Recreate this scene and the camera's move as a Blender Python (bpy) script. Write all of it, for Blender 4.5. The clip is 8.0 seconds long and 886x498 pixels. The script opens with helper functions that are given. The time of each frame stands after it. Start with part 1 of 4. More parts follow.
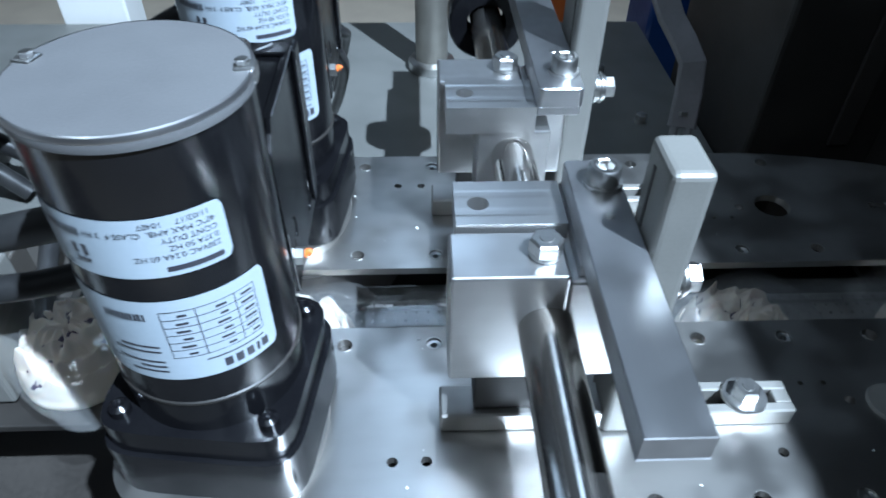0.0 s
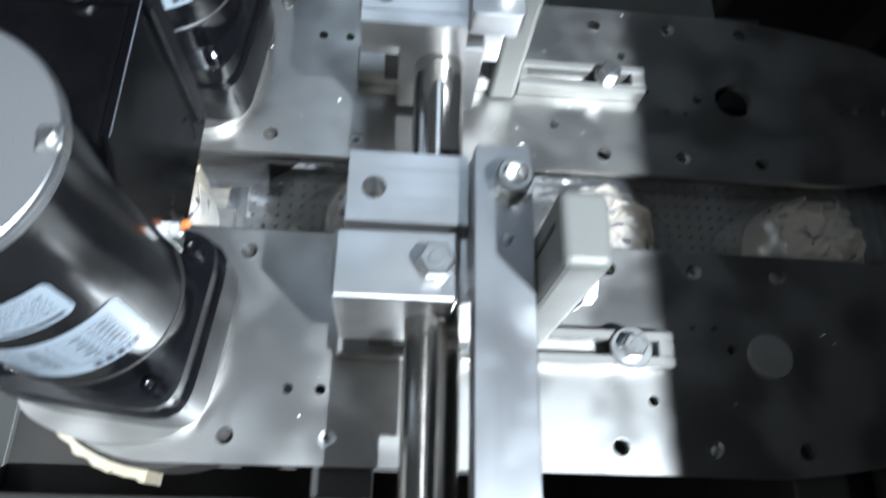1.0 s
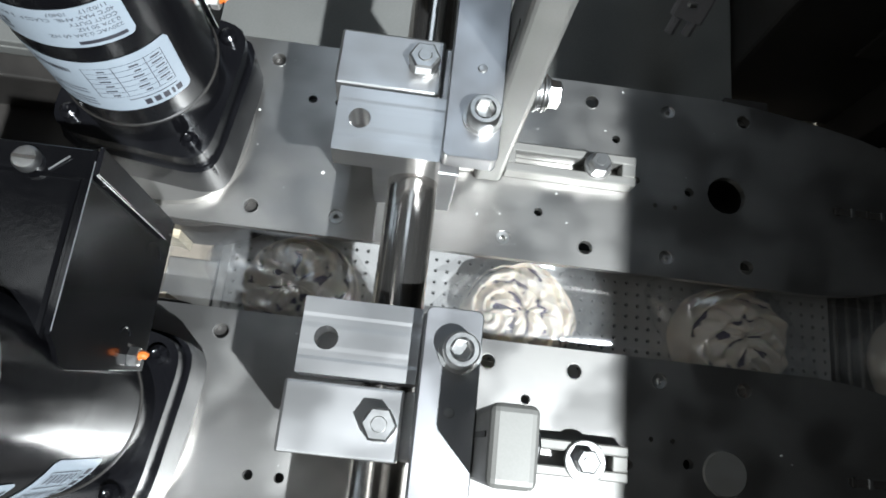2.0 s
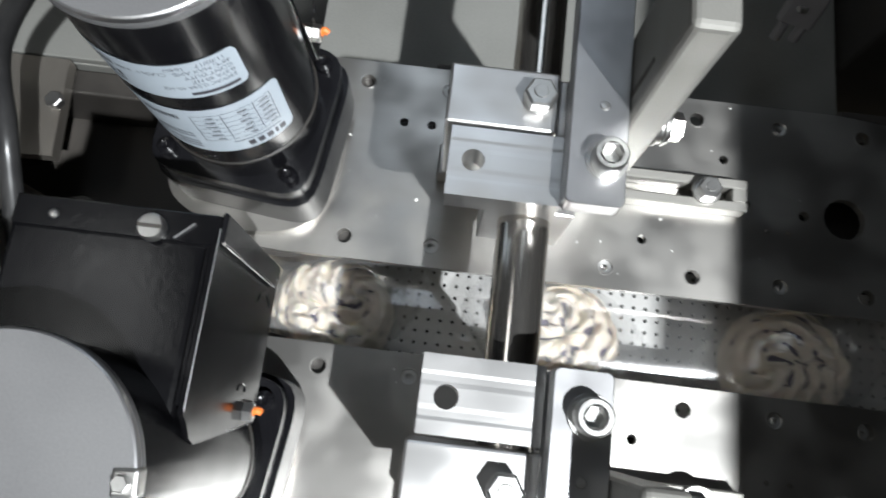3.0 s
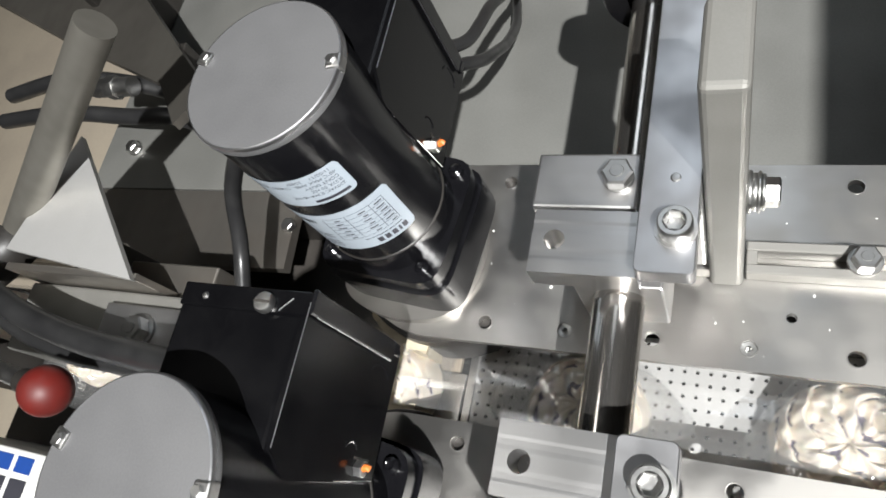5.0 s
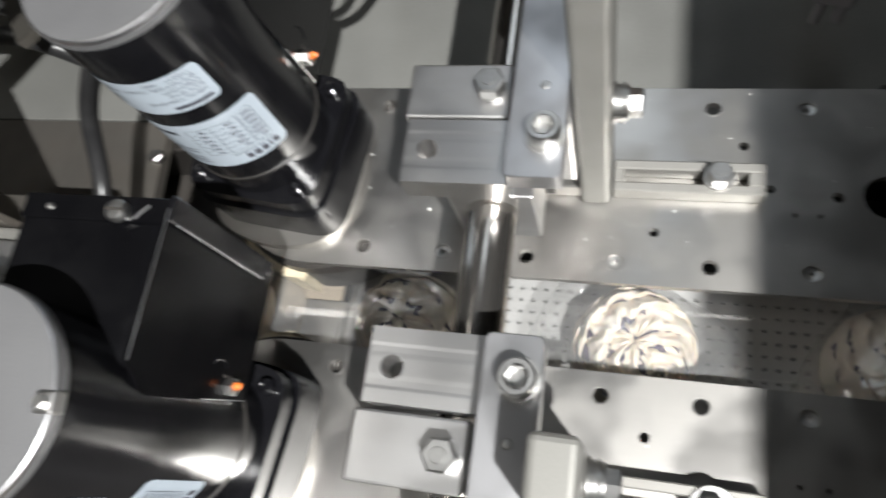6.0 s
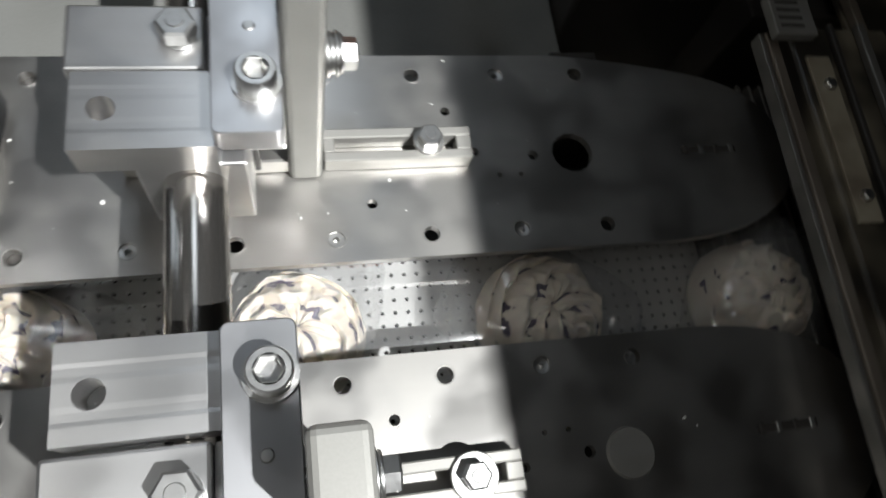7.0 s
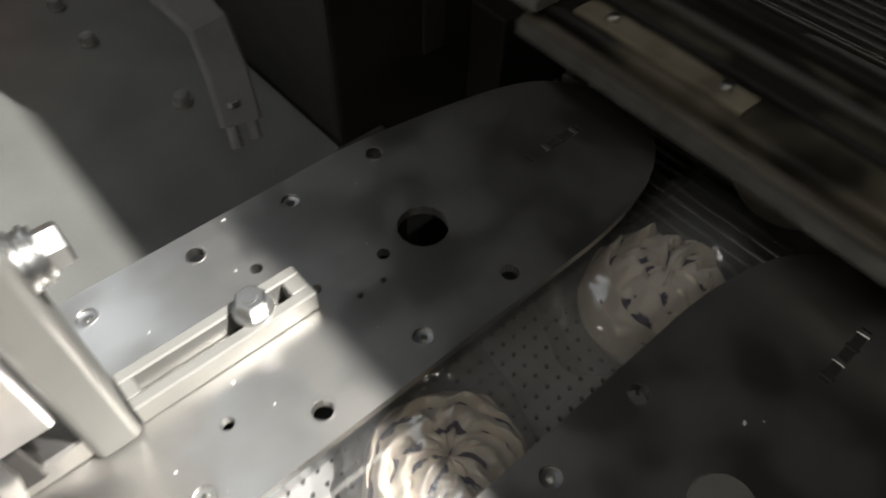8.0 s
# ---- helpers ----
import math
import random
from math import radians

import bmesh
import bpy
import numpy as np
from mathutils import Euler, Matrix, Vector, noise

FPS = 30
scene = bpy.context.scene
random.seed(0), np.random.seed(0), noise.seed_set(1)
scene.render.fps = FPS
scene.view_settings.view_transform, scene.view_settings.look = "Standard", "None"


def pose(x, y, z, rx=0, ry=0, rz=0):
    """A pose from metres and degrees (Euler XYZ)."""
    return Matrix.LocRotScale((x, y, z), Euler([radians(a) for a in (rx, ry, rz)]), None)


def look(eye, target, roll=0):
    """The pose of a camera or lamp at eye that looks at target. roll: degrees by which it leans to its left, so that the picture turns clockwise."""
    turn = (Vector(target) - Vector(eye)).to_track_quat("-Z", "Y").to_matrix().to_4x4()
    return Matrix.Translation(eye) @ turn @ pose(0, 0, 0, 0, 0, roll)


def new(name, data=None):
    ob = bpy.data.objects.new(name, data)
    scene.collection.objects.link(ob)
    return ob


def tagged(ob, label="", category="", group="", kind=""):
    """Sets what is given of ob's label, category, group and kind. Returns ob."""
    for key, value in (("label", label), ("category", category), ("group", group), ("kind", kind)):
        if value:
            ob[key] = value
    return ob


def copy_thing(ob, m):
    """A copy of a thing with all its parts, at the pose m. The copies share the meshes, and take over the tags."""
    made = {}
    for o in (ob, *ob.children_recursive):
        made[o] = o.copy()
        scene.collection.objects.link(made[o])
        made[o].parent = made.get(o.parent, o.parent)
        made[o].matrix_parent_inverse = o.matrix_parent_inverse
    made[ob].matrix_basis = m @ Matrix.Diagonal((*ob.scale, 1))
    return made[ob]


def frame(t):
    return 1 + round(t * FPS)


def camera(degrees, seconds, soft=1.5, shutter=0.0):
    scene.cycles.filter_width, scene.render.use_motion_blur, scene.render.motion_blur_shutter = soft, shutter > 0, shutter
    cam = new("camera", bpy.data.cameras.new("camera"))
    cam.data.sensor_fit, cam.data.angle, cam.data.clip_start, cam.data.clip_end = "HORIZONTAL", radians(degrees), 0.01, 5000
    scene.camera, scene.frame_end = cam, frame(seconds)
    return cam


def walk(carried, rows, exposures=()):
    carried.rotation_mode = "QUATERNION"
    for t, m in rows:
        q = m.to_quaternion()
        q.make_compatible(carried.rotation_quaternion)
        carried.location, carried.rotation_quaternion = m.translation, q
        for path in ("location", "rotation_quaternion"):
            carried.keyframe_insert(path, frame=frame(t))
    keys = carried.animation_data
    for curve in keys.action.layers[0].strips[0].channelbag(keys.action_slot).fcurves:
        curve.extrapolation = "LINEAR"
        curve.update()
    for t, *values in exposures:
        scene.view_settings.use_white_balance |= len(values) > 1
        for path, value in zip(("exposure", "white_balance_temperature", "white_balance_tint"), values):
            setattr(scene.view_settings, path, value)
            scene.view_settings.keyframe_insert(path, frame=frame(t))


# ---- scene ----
U = 0.66  # metres to one unit of the plan below, in which the plates' holes are 0.1 apart
cam = camera(65.7, 8.0, soft=1.7, shutter=0.4)
PATH = [
    (0, (0.0, -0.578, 0.593), (0.067, 0.911, -0.74), 0.8),
    (0.5, (0.046, -0.502, 0.634), (0.133, 0.724, -0.944), 3.5),
    (1, (0.069, -0.35, 0.711), (0.217, 0.402, -1.137), 13.2),
    (1.2, (0.098, -0.302, 0.746), (0.261, 0.482, -1.086), 14.3),
    (2.3, (0.109, -0.149, 0.777), (0.19, 0.351, -1.158), 16.5),
    (2.5, (0.085, -0.137, 0.774), (0.161, 0.36, -1.162), 15.2),
    (3, (0.04, -0.117, 0.76), (0.025, 0.367, -1.181), 5.1),
    (3.5, (0.051, -0.09, 0.758), (-0.291, 0.39, -1.153), -26.7),
    (4, (0.147, -0.114, 0.777), (-0.442, 0.475, -1.041), -37.3),
    (4.2, (0.172, -0.121, 0.781), (-0.492, 0.517, -0.994), -38.4),
    (5.5, (0.22, -0.156, 0.773), (-0.598, 0.524, -0.921), -42.8),
    (6, (0.227, -0.173, 0.751), (-0.278, 0.438, -1.085), -33.6),
    (6.2, (0.219, -0.175, 0.744), (-0.064, 0.477, -1.126), -18.8),
    (6.5, (0.205, -0.177, 0.723), (0.221, 0.488, -1.163), 4.0),
    (7, (0.178, -0.179, 0.663), (0.598, 0.476, -1.179), 27.0),
    (7.4, (0.183, -0.19, 0.602), (0.729, 0.469, -1.205), 17.4),
    (7.5, (0.19, -0.184, 0.587), (0.787, 0.523, -1.186), 14.2),
    (7.7, (0.198, -0.178, 0.548), (0.92, 0.667, -1.115), 6.5),
    (8, (0.233, -0.149, 0.487), (1.07, 0.76, -1.085), 1.8),
]
walk(cam, [(t, look(Vector(eye) * U, Vector(target) * U, roll)) for t, eye, target, roll in PATH],
     exposures=[(0.0, 0.35, 4750, 2), (1.0, 0.06, 5350, 4), (2.5, -0.04, 5850, 6), (4.0, -0.03, 6200, 9), (5.5, 0.15, 6250, 9), (6.0, 0.02, 6250, 9), (6.5, 0.05, 6150, 8), (7.5, 0.14, 6100, 8), (8.0, 0.42, 6450, 9)])

# ---- light ----
world = bpy.data.worlds.new("world")
scene.world = world
world.use_nodes = True
world.node_tree.nodes["Background"].inputs[0].default_value = (1.0, 0.88, 0.72, 1)
world.node_tree.nodes["Background"].inputs[1].default_value = 0.025
LAMP_WAY = Vector((0.42, -0.47, 1.0))


def lamp(name, kind, place, target, power, size, colour=(1, 1, 1), size_y=0):
    d = bpy.data.lights.new(name, kind)
    d.energy, d.color = power, colour
    if kind == "AREA":
        d.shape, d.size = ("RECTANGLE" if size_y else "DISK"), size
        if size_y:
            d.size_y = size_y
    ob = new(name, d)
    ob.matrix_world = look(place, target)
    return ob


AIM = Vector((0.1, 0.0, 0.0)) * U
lamp("work_lamp", "AREA", AIM + LAMP_WAY * 3.2, AIM, 47, 0.055, (1.0, 0.97, 0.93)).data.spread = radians(64)
# Out of view overhead; gives the bluish reflections on the block tops.
lamp("ceiling_tube_light", "AREA", (0.03, 2.0, 2.55), (0.03, 1.95, 0), 7, 0.55, (0.90, 0.95, 1.0), 2.5)
# Two unseen warm fills, added for ambient light and for steel to reflect.
lamp("ceiling_tube_light", "AREA", (-1.15, -0.15, 2.4), (-0.6, -0.1, 0), 5.5, 1.2, (1.0, 0.95, 0.88), 0.3)
lamp("ceiling_tube_light", "AREA", (-0.5, -1.7, 2.5), (-0.4, -1.6, 0), 5.5, 1.2, (1.0, 0.94, 0.84), 0.3)


# ---- materials ----
def nodes_of(name):
    m = bpy.data.materials.new(name)
    m.use_nodes = True
    nt = m.node_tree
    return m, nt, nt.nodes["Principled BSDF"]


def add(nt, kind, **values):
    n = nt.nodes.new(kind)
    for k, v in values.items():
        n.inputs[k.replace("_", " ")].default_value = v
    return n


def surface(name, colour, dark=None, rough=(0.3, 0.45), metal=0.0, grain=60.0, stretch=(1, 1, 1), bump=0.05, blotch=9.0, coat=0.0, wave=0.0, lo=0.35, hi=0.7, scratch=0.5):
    """A surface with fine grain and broad blotches of colour and gloss."""
    m, nt, b = nodes_of(name)
    link = nt.links.new
    co = add(nt, "ShaderNodeTexCoord")
    mp = add(nt, "ShaderNodeMapping", Scale=stretch)
    link(co.outputs["Object"], mp.inputs["Vector"])
    fine = add(nt, "ShaderNodeTexNoise", Scale=grain, Detail=3.0, Roughness=0.5)
    broad = add(nt, "ShaderNodeTexNoise", Scale=blotch, Detail=2.0)
    link(mp.outputs[0], fine.inputs["Vector"])
    link(co.outputs["Object"], broad.inputs["Vector"])
    ramp = add(nt, "ShaderNodeMapRange", From_Min=lo - 0.06, From_Max=hi + 0.06)
    ramp.interpolation_type = "SMOOTHSTEP"
    link(broad.outputs["Fac"], ramp.inputs["Value"])
    mix = nt.nodes.new("ShaderNodeMix")
    mix.data_type = "RGBA"
    mix.inputs["A"].default_value = (*colour, 1)
    mix.inputs["B"].default_value = (*(dark or [c * 0.75 for c in colour]), 1)
    both = nt.nodes.new("ShaderNodeMath")
    both.operation = "MULTIPLY_ADD"
    both.inputs[1].default_value = scratch
    half = nt.nodes.new("ShaderNodeMath")
    half.operation = "MULTIPLY"
    half.inputs[1].default_value = 0.6
    link(fine.outputs["Fac"], both.inputs[0])
    link(ramp.outputs[0], half.inputs[0])
    link(half.outputs[0], both.inputs[2])
    link(both.outputs[0], mix.inputs["Factor"])
    link(mix.outputs["Result"], b.inputs["Base Color"])
    rr = add(nt, "ShaderNodeMapRange", From_Min=0.2, From_Max=0.9, To_Min=rough[0], To_Max=rough[1])
    link(both.outputs[0], rr.inputs["Value"])
    link(rr.outputs[0], b.inputs["Roughness"])
    if bump:
        bp = add(nt, "ShaderNodeBump", Strength=bump, Distance=0.001)
        link(fine.outputs["Fac"], bp.inputs["Height"])
        link(bp.outputs[0], b.inputs["Normal"])
        if wave:
            slow = add(nt, "ShaderNodeTexNoise", Scale=blotch * 2.2, Detail=2.0, Distortion=0.8)
            link(co.outputs["Object"], slow.inputs["Vector"])
            bw = add(nt, "ShaderNodeBump", Strength=wave, Distance=0.004)
            link(slow.outputs["Fac"], bw.inputs["Height"])
            link(bw.outputs[0], bp.inputs["Normal"])
    b.inputs["Metallic"].default_value = metal
    b.inputs["Coat Weight"].default_value = coat
    return m


STEEL_PLATE = surface("plate_steel", (0.60, 0.585, 0.56), (0.33, 0.318, 0.298), (0.28, 0.48), 0.98, 45, (0.2, 1, 1), 0.0, 15, lo=0.44, hi=0.58, scratch=0.45)
STEEL_BRIGHT = surface("machined_steel", (0.74, 0.735, 0.73), (0.50, 0.495, 0.49), (0.28, 0.41), 0.97, 60, (0.05, 1, 1), 0.0, 20, lo=0.42, hi=0.60, scratch=0.5)
STEEL_BAR = surface("bar_steel", (0.66, 0.66, 0.67), (0.38, 0.38, 0.39), (0.28, 0.43), 0.97, 60, (1, 0.05, 1), 0.0, 26, lo=0.42, hi=0.60, scratch=0.5)
SHAFT = surface("shaft_steel", (0.66, 0.64, 0.61), (0.40, 0.36, 0.31), (0.15, 0.26), 0.97, 80, (1, 0.1, 1), 0.0, 30, lo=0.42, hi=0.72, scratch=0.3)
FOOT = surface("worn_foot_steel", (0.33, 0.322, 0.30), (0.22, 0.212, 0.195), (0.40, 0.58), 0.45, 80, (0.1, 1, 1), 0.0, 20)
FOOT.node_tree.nodes["Principled BSDF"].inputs["Specular IOR Level"].default_value = 0.3
POST = surface("blasted_steel", (0.25, 0.246, 0.228), (0.19, 0.186, 0.17), (0.42, 0.54), 0.4, 900, (1, 1, 1), 0.04, 20)
ZINC = surface("zinc", (0.70, 0.70, 0.69), (0.48, 0.475, 0.46), (0.29, 0.42), 1.0, 400, (1, 1, 1), 0.05, 80)
CAP = surface("cast_aluminium", (0.195, 0.195, 0.198), (0.125, 0.125, 0.128), (0.40, 0.58), 0.35, 900, (1, 1, 1), 0.10, 18)
BLACK = surface("black_enamel", (0.004, 0.004, 0.005), (0.008, 0.008, 0.009), (0.16, 0.26), 0.0, 500, (1, 1, 1), 0.01, 20, 0.08, wave=0.05)
BLACK.node_tree.nodes["Principled BSDF"].inputs["Specular IOR Level"].default_value = 0.4
BLACK_BOX = surface("black_sheet_paint", (0.002, 0.002, 0.0025), (0.005, 0.005, 0.0055), (0.14, 0.26), 0.0, 300, (1, 1, 1), 0.06, 25, 0.0)
BLACK_BOX.node_tree.nodes["Principled BSDF"].inputs["Specular IOR Level"].default_value = 0.25
RUBBER = surface("grey_cable_jacket", (0.014, 0.014, 0.015), (0.028, 0.028, 0.028), (0.29, 0.42), 0.0, 300, (1, 1, 1), 0.02, 30)
PANEL = surface("grey_base_panel", (0.23, 0.23, 0.215), (0.14, 0.14, 0.13), (0.38, 0.55), 0.3, 600, (1, 1, 1), 0.05, 8)
SHEET = surface("brushed_sheet", (0.44, 0.415, 0.38), (0.24, 0.215, 0.185), (0.29, 0.47), 0.88, 40, (1, 0.06, 1), 0.0, 14, lo=0.3, hi=0.7, scratch=0.5)
PERF = surface("perforated_sheet", (0.64, 0.635, 0.62), (0.53, 0.525, 0.51), (0.36, 0.5), 0.55, 700, (1, 1, 1), 0.05, 16)
DARK = surface("dark_machine_paint", (0.016, 0.015, 0.014), (0.035, 0.031, 0.027), (0.4, 0.6), 0.0, 300, (1, 1, 1), 0.05, 10)
VOID = surface("oily_black_pan", (0.022, 0.020, 0.018), (0.045, 0.039, 0.033), (0.5, 0.8), 0.0, 200, (1, 1, 1), 0.05, 10)
WALLS = surface("factory_wall_paint", (0.13, 0.135, 0.14), (0.09, 0.09, 0.095), (0.6, 0.8), 0.0, 90, (1, 1, 1), 0.05, 2)
CEILING = surface("dark_ceiling_paint", (0.055, 0.055, 0.055), (0.04, 0.04, 0.04), (0.6, 0.8), 0.0, 90, (1, 1, 1), 0.05, 2)
PALE_WALL = surface("pale_wall_paint", (0.30, 0.29, 0.27), (0.22, 0.21, 0.195), (0.6, 0.8), 0.0, 90, (1, 1, 1), 0.05, 2)
CONCRETE = surface("concrete_floor", (0.62, 0.54, 0.42), (0.50, 0.43, 0.34), (0.6, 0.8), 0.0, 120, (1, 1, 1), 0.1, 6)
PIPE = surface("galvanised_pipe", (0.33, 0.315, 0.28), (0.20, 0.19, 0.165), (0.34, 0.5), 0.7, 60, (1, 1, 0.2), 0.0, 22, lo=0.3, hi=0.7)
PAPER = surface("white_label", (0.40, 0.45, 0.50), (0.34, 0.39, 0.44), (0.35, 0.45), 0.0, 300, (1, 1, 1), 0.0, 15)
INK = surface("black_print", (0.03, 0.03, 0.04), (0.05, 0.05, 0.06), (0.4, 0.5), 0.0, 300, (1, 1, 1), 0.0, 15)
RED = surface("red_plastic", (0.14, 0.014, 0.010), (0.09, 0.010, 0.008), (0.38, 0.55), 0.0, 100, (1, 1, 1), 0.02, 40)
ORANGE = surface("orange_insulation", (0.75, 0.2, 0.03), (0.6, 0.14, 0.02), (0.4, 0.5), 0.0, 100, (1, 1, 1), 0.0, 30)
BLUE = surface("blue_plastic", (0.02, 0.07, 0.32), (0.015, 0.05, 0.2), (0.3, 0.5), 0.0, 100, (1, 1, 1), 0.02, 10)
BELT = surface("worn_belt", (0.34, 0.29, 0.22), (0.24, 0.20, 0.15), (0.5, 0.7), 0.0, 200, (1, 1, 1), 0.05, 20)
LEVER = surface("grey_nylon", (0.26, 0.25, 0.26), (0.18, 0.175, 0.18), (0.45, 0.6), 0.0, 200, (1, 1, 1), 0.05, 20)
SLAT = surface("grey_slat_steel", (0.25, 0.24, 0.22), (0.13, 0.125, 0.115), (0.3, 0.5), 0.55, 90, (1, 0.1, 1), 0.0, 30)
GREASY = surface("greasy_cream_steel", (0.020, 0.018, 0.015), (0.22, 0.19, 0.135), (0.3, 0.6), 0.1, 60, (1, 0.4, 1), 0.03, 16, lo=0.48, hi=0.62, scratch=0.04)
CREAM_STEEL = surface("cream_stained_steel", (0.40, 0.36, 0.27), (0.12, 0.09, 0.06), (0.4, 0.6), 0.1, 60, (1, 1, 1), 0.03, 24)
BRACKET = surface("dark_stained_bracket", (0.085, 0.080, 0.070), (0.050, 0.046, 0.040), (0.35, 0.55), 0.4, 80, (1, 0.4, 1), 0.02, 14)
# Mottled brown for outfeed rails, lightened in colour for light missing there.
LIT_RAIL = surface("lit_rail_steel", (0.32, 0.28, 0.23), (0.11, 0.09, 0.07), (0.35, 0.6), 0.5, 200, (1, 0.1, 1), 0.08, 12)
CREAM = surface("cream_belt", (0.62, 0.55, 0.40), (0.45, 0.38, 0.26), (0.4, 0.6), 0.0, 150, (1, 1, 1), 0.05, 30)
WHITE = surface("white_plastic", (0.72, 0.72, 0.70), (0.65, 0.65, 0.62), (0.4, 0.5), 0.0, 200, (1, 1, 1), 0.0, 10)


def bun_material():
    m, nt, b = nodes_of("steamed_dough")
    link = nt.links.new
    co = add(nt, "ShaderNodeTexCoord")
    ob = nt.nodes.new("ShaderNodeObjectInfo")
    off = nt.nodes.new("ShaderNodeVectorMath")
    off.operation = "MULTIPLY_ADD"
    off.inputs[1].default_value = (1, 1, 1)
    link(co.outputs["Object"], off.inputs[0])
    link(ob.outputs["Random"], off.inputs[2])
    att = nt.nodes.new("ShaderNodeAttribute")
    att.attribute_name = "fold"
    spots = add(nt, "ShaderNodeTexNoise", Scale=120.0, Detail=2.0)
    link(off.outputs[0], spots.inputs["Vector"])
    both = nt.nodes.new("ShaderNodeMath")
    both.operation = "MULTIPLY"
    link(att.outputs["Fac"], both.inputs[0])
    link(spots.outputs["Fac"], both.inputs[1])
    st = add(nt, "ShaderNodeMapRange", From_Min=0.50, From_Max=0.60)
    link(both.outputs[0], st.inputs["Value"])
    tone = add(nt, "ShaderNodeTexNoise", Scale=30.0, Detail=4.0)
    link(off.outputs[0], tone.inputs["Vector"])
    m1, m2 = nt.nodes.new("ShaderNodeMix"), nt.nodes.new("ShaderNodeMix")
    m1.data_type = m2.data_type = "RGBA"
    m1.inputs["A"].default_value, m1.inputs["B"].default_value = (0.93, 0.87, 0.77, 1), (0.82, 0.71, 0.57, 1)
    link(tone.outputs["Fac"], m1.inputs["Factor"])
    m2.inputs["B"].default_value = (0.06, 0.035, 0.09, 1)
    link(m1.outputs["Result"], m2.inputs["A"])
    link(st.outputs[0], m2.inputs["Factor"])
    link(m2.outputs["Result"], b.inputs["Base Color"])
    b.inputs["Roughness"].default_value = 0.45
    b.inputs["Subsurface Weight"].default_value = 0.15
    b.inputs["Subsurface Radius"].default_value = (0.006, 0.004, 0.002)
    fine = add(nt, "ShaderNodeTexNoise", Scale=120.0, Detail=5.0)
    bp = add(nt, "ShaderNodeBump", Strength=0.5, Distance=0.002)
    link(fine.outputs["Fac"], bp.inputs["Height"])
    link(bp.outputs[0], b.inputs["Normal"])
    return m


BUN = bun_material()


def film_material(name, crinkle, share, haze=0.0, rough=0.06, pull=(1, 1, 1)):
    m = bpy.data.materials.new(name)
    m.use_nodes = True
    nt = m.node_tree
    nt.nodes.clear()
    out = nt.nodes.new("ShaderNodeOutputMaterial")
    clear = nt.nodes.new("ShaderNodeBsdfTransparent")
    clear.inputs[0].default_value = (0.97, 0.97, 0.97, 1)
    shine = add(nt, "ShaderNodeBsdfGlossy", Roughness=rough)
    drawn = add(nt, "ShaderNodeMapping", Scale=pull)
    mix = nt.nodes.new("ShaderNodeMixShader")
    mix.inputs[0].default_value = share
    co = nt.nodes.new("ShaderNodeTexCoord")
    fold = add(nt, "ShaderNodeTexNoise", Scale=45.0, Detail=2.0, Distortion=1.5)
    nt.links.new(co.outputs["Object"], drawn.inputs["Vector"])
    nt.links.new(drawn.outputs[0], fold.inputs["Vector"])
    bp = add(nt, "ShaderNodeBump", Strength=crinkle, Distance=0.004)
    nt.links.new(fold.outputs["Fac"], bp.inputs["Height"])
    nt.links.new(bp.outputs[0], shine.inputs["Normal"])
    nt.links.new(clear.outputs[0], mix.inputs[1])
    nt.links.new(shine.outputs[0], mix.inputs[2])
    veil = nt.nodes.new("ShaderNodeBsdfDiffuse")
    veil.inputs[0].default_value = (0.85, 0.86, 0.86, 1)
    streak = add(nt, "ShaderNodeTexNoise", Scale=14.0, Detail=4.0, Distortion=0.8)
    wide = add(nt, "ShaderNodeMapping", Scale=(0.25, 1, 1))
    nt.links.new(co.outputs["Object"], wide.inputs["Vector"])
    nt.links.new(wide.outputs[0], streak.inputs["Vector"])
    amount = add(nt, "ShaderNodeMapRange", From_Min=0.35, From_Max=0.7, To_Min=haze * 0.5, To_Max=haze * 1.5)
    nt.links.new(streak.outputs["Fac"], amount.inputs["Value"])
    last = nt.nodes.new("ShaderNodeMixShader")
    nt.links.new(amount.outputs[0], last.inputs[0])
    nt.links.new(mix.outputs[0], last.inputs[1])
    nt.links.new(veil.outputs[0], last.inputs[2])
    nt.links.new(last.outputs[0], out.inputs[0])
    return m


FILM = film_material("clear_film", 0.3, 0.09, 0.06)
SLEEVE = film_material("drawn_film", 0.03, 0.13, 0.05, 0.09, (1.2, 0.02, 0.02))


# ---- shapes, in units of the plan ----
def thing(name, x=0, y=0, z=0, label="", category="", group="", kind=""):
    ob = new(name)
    ob.empty_display_size = 0.01
    ob.location = Vector((x, y, z)) * U
    return tagged(ob, label, category, group, kind)


def part(name, bm, material, parent=None, label="", smooth=False, at=(0, 0, 0)):
    """Links a bmesh, drawn in plan units, as one mesh object."""
    bmesh.ops.recalc_face_normals(bm, faces=bm.faces)
    bmesh.ops.scale(bm, vec=(U, U, U), verts=bm.verts)
    me = bpy.data.meshes.new(name)
    bm.to_mesh(me)
    bm.free()
    if smooth:
        for p in me.polygons:
            p.use_smooth = True
        me.set_sharp_from_angle(angle=radians(38))
    me.materials.append(material)
    ob = new(name, me)
    ob.location = Vector(at) * U
    if parent:
        ob.parent = parent
    if label:
        ob["label"] = label
    return ob


def at(x, y, z, rx=0, ry=0, rz=0):
    return pose(x * U, y * U, z * U, rx, ry, rz)


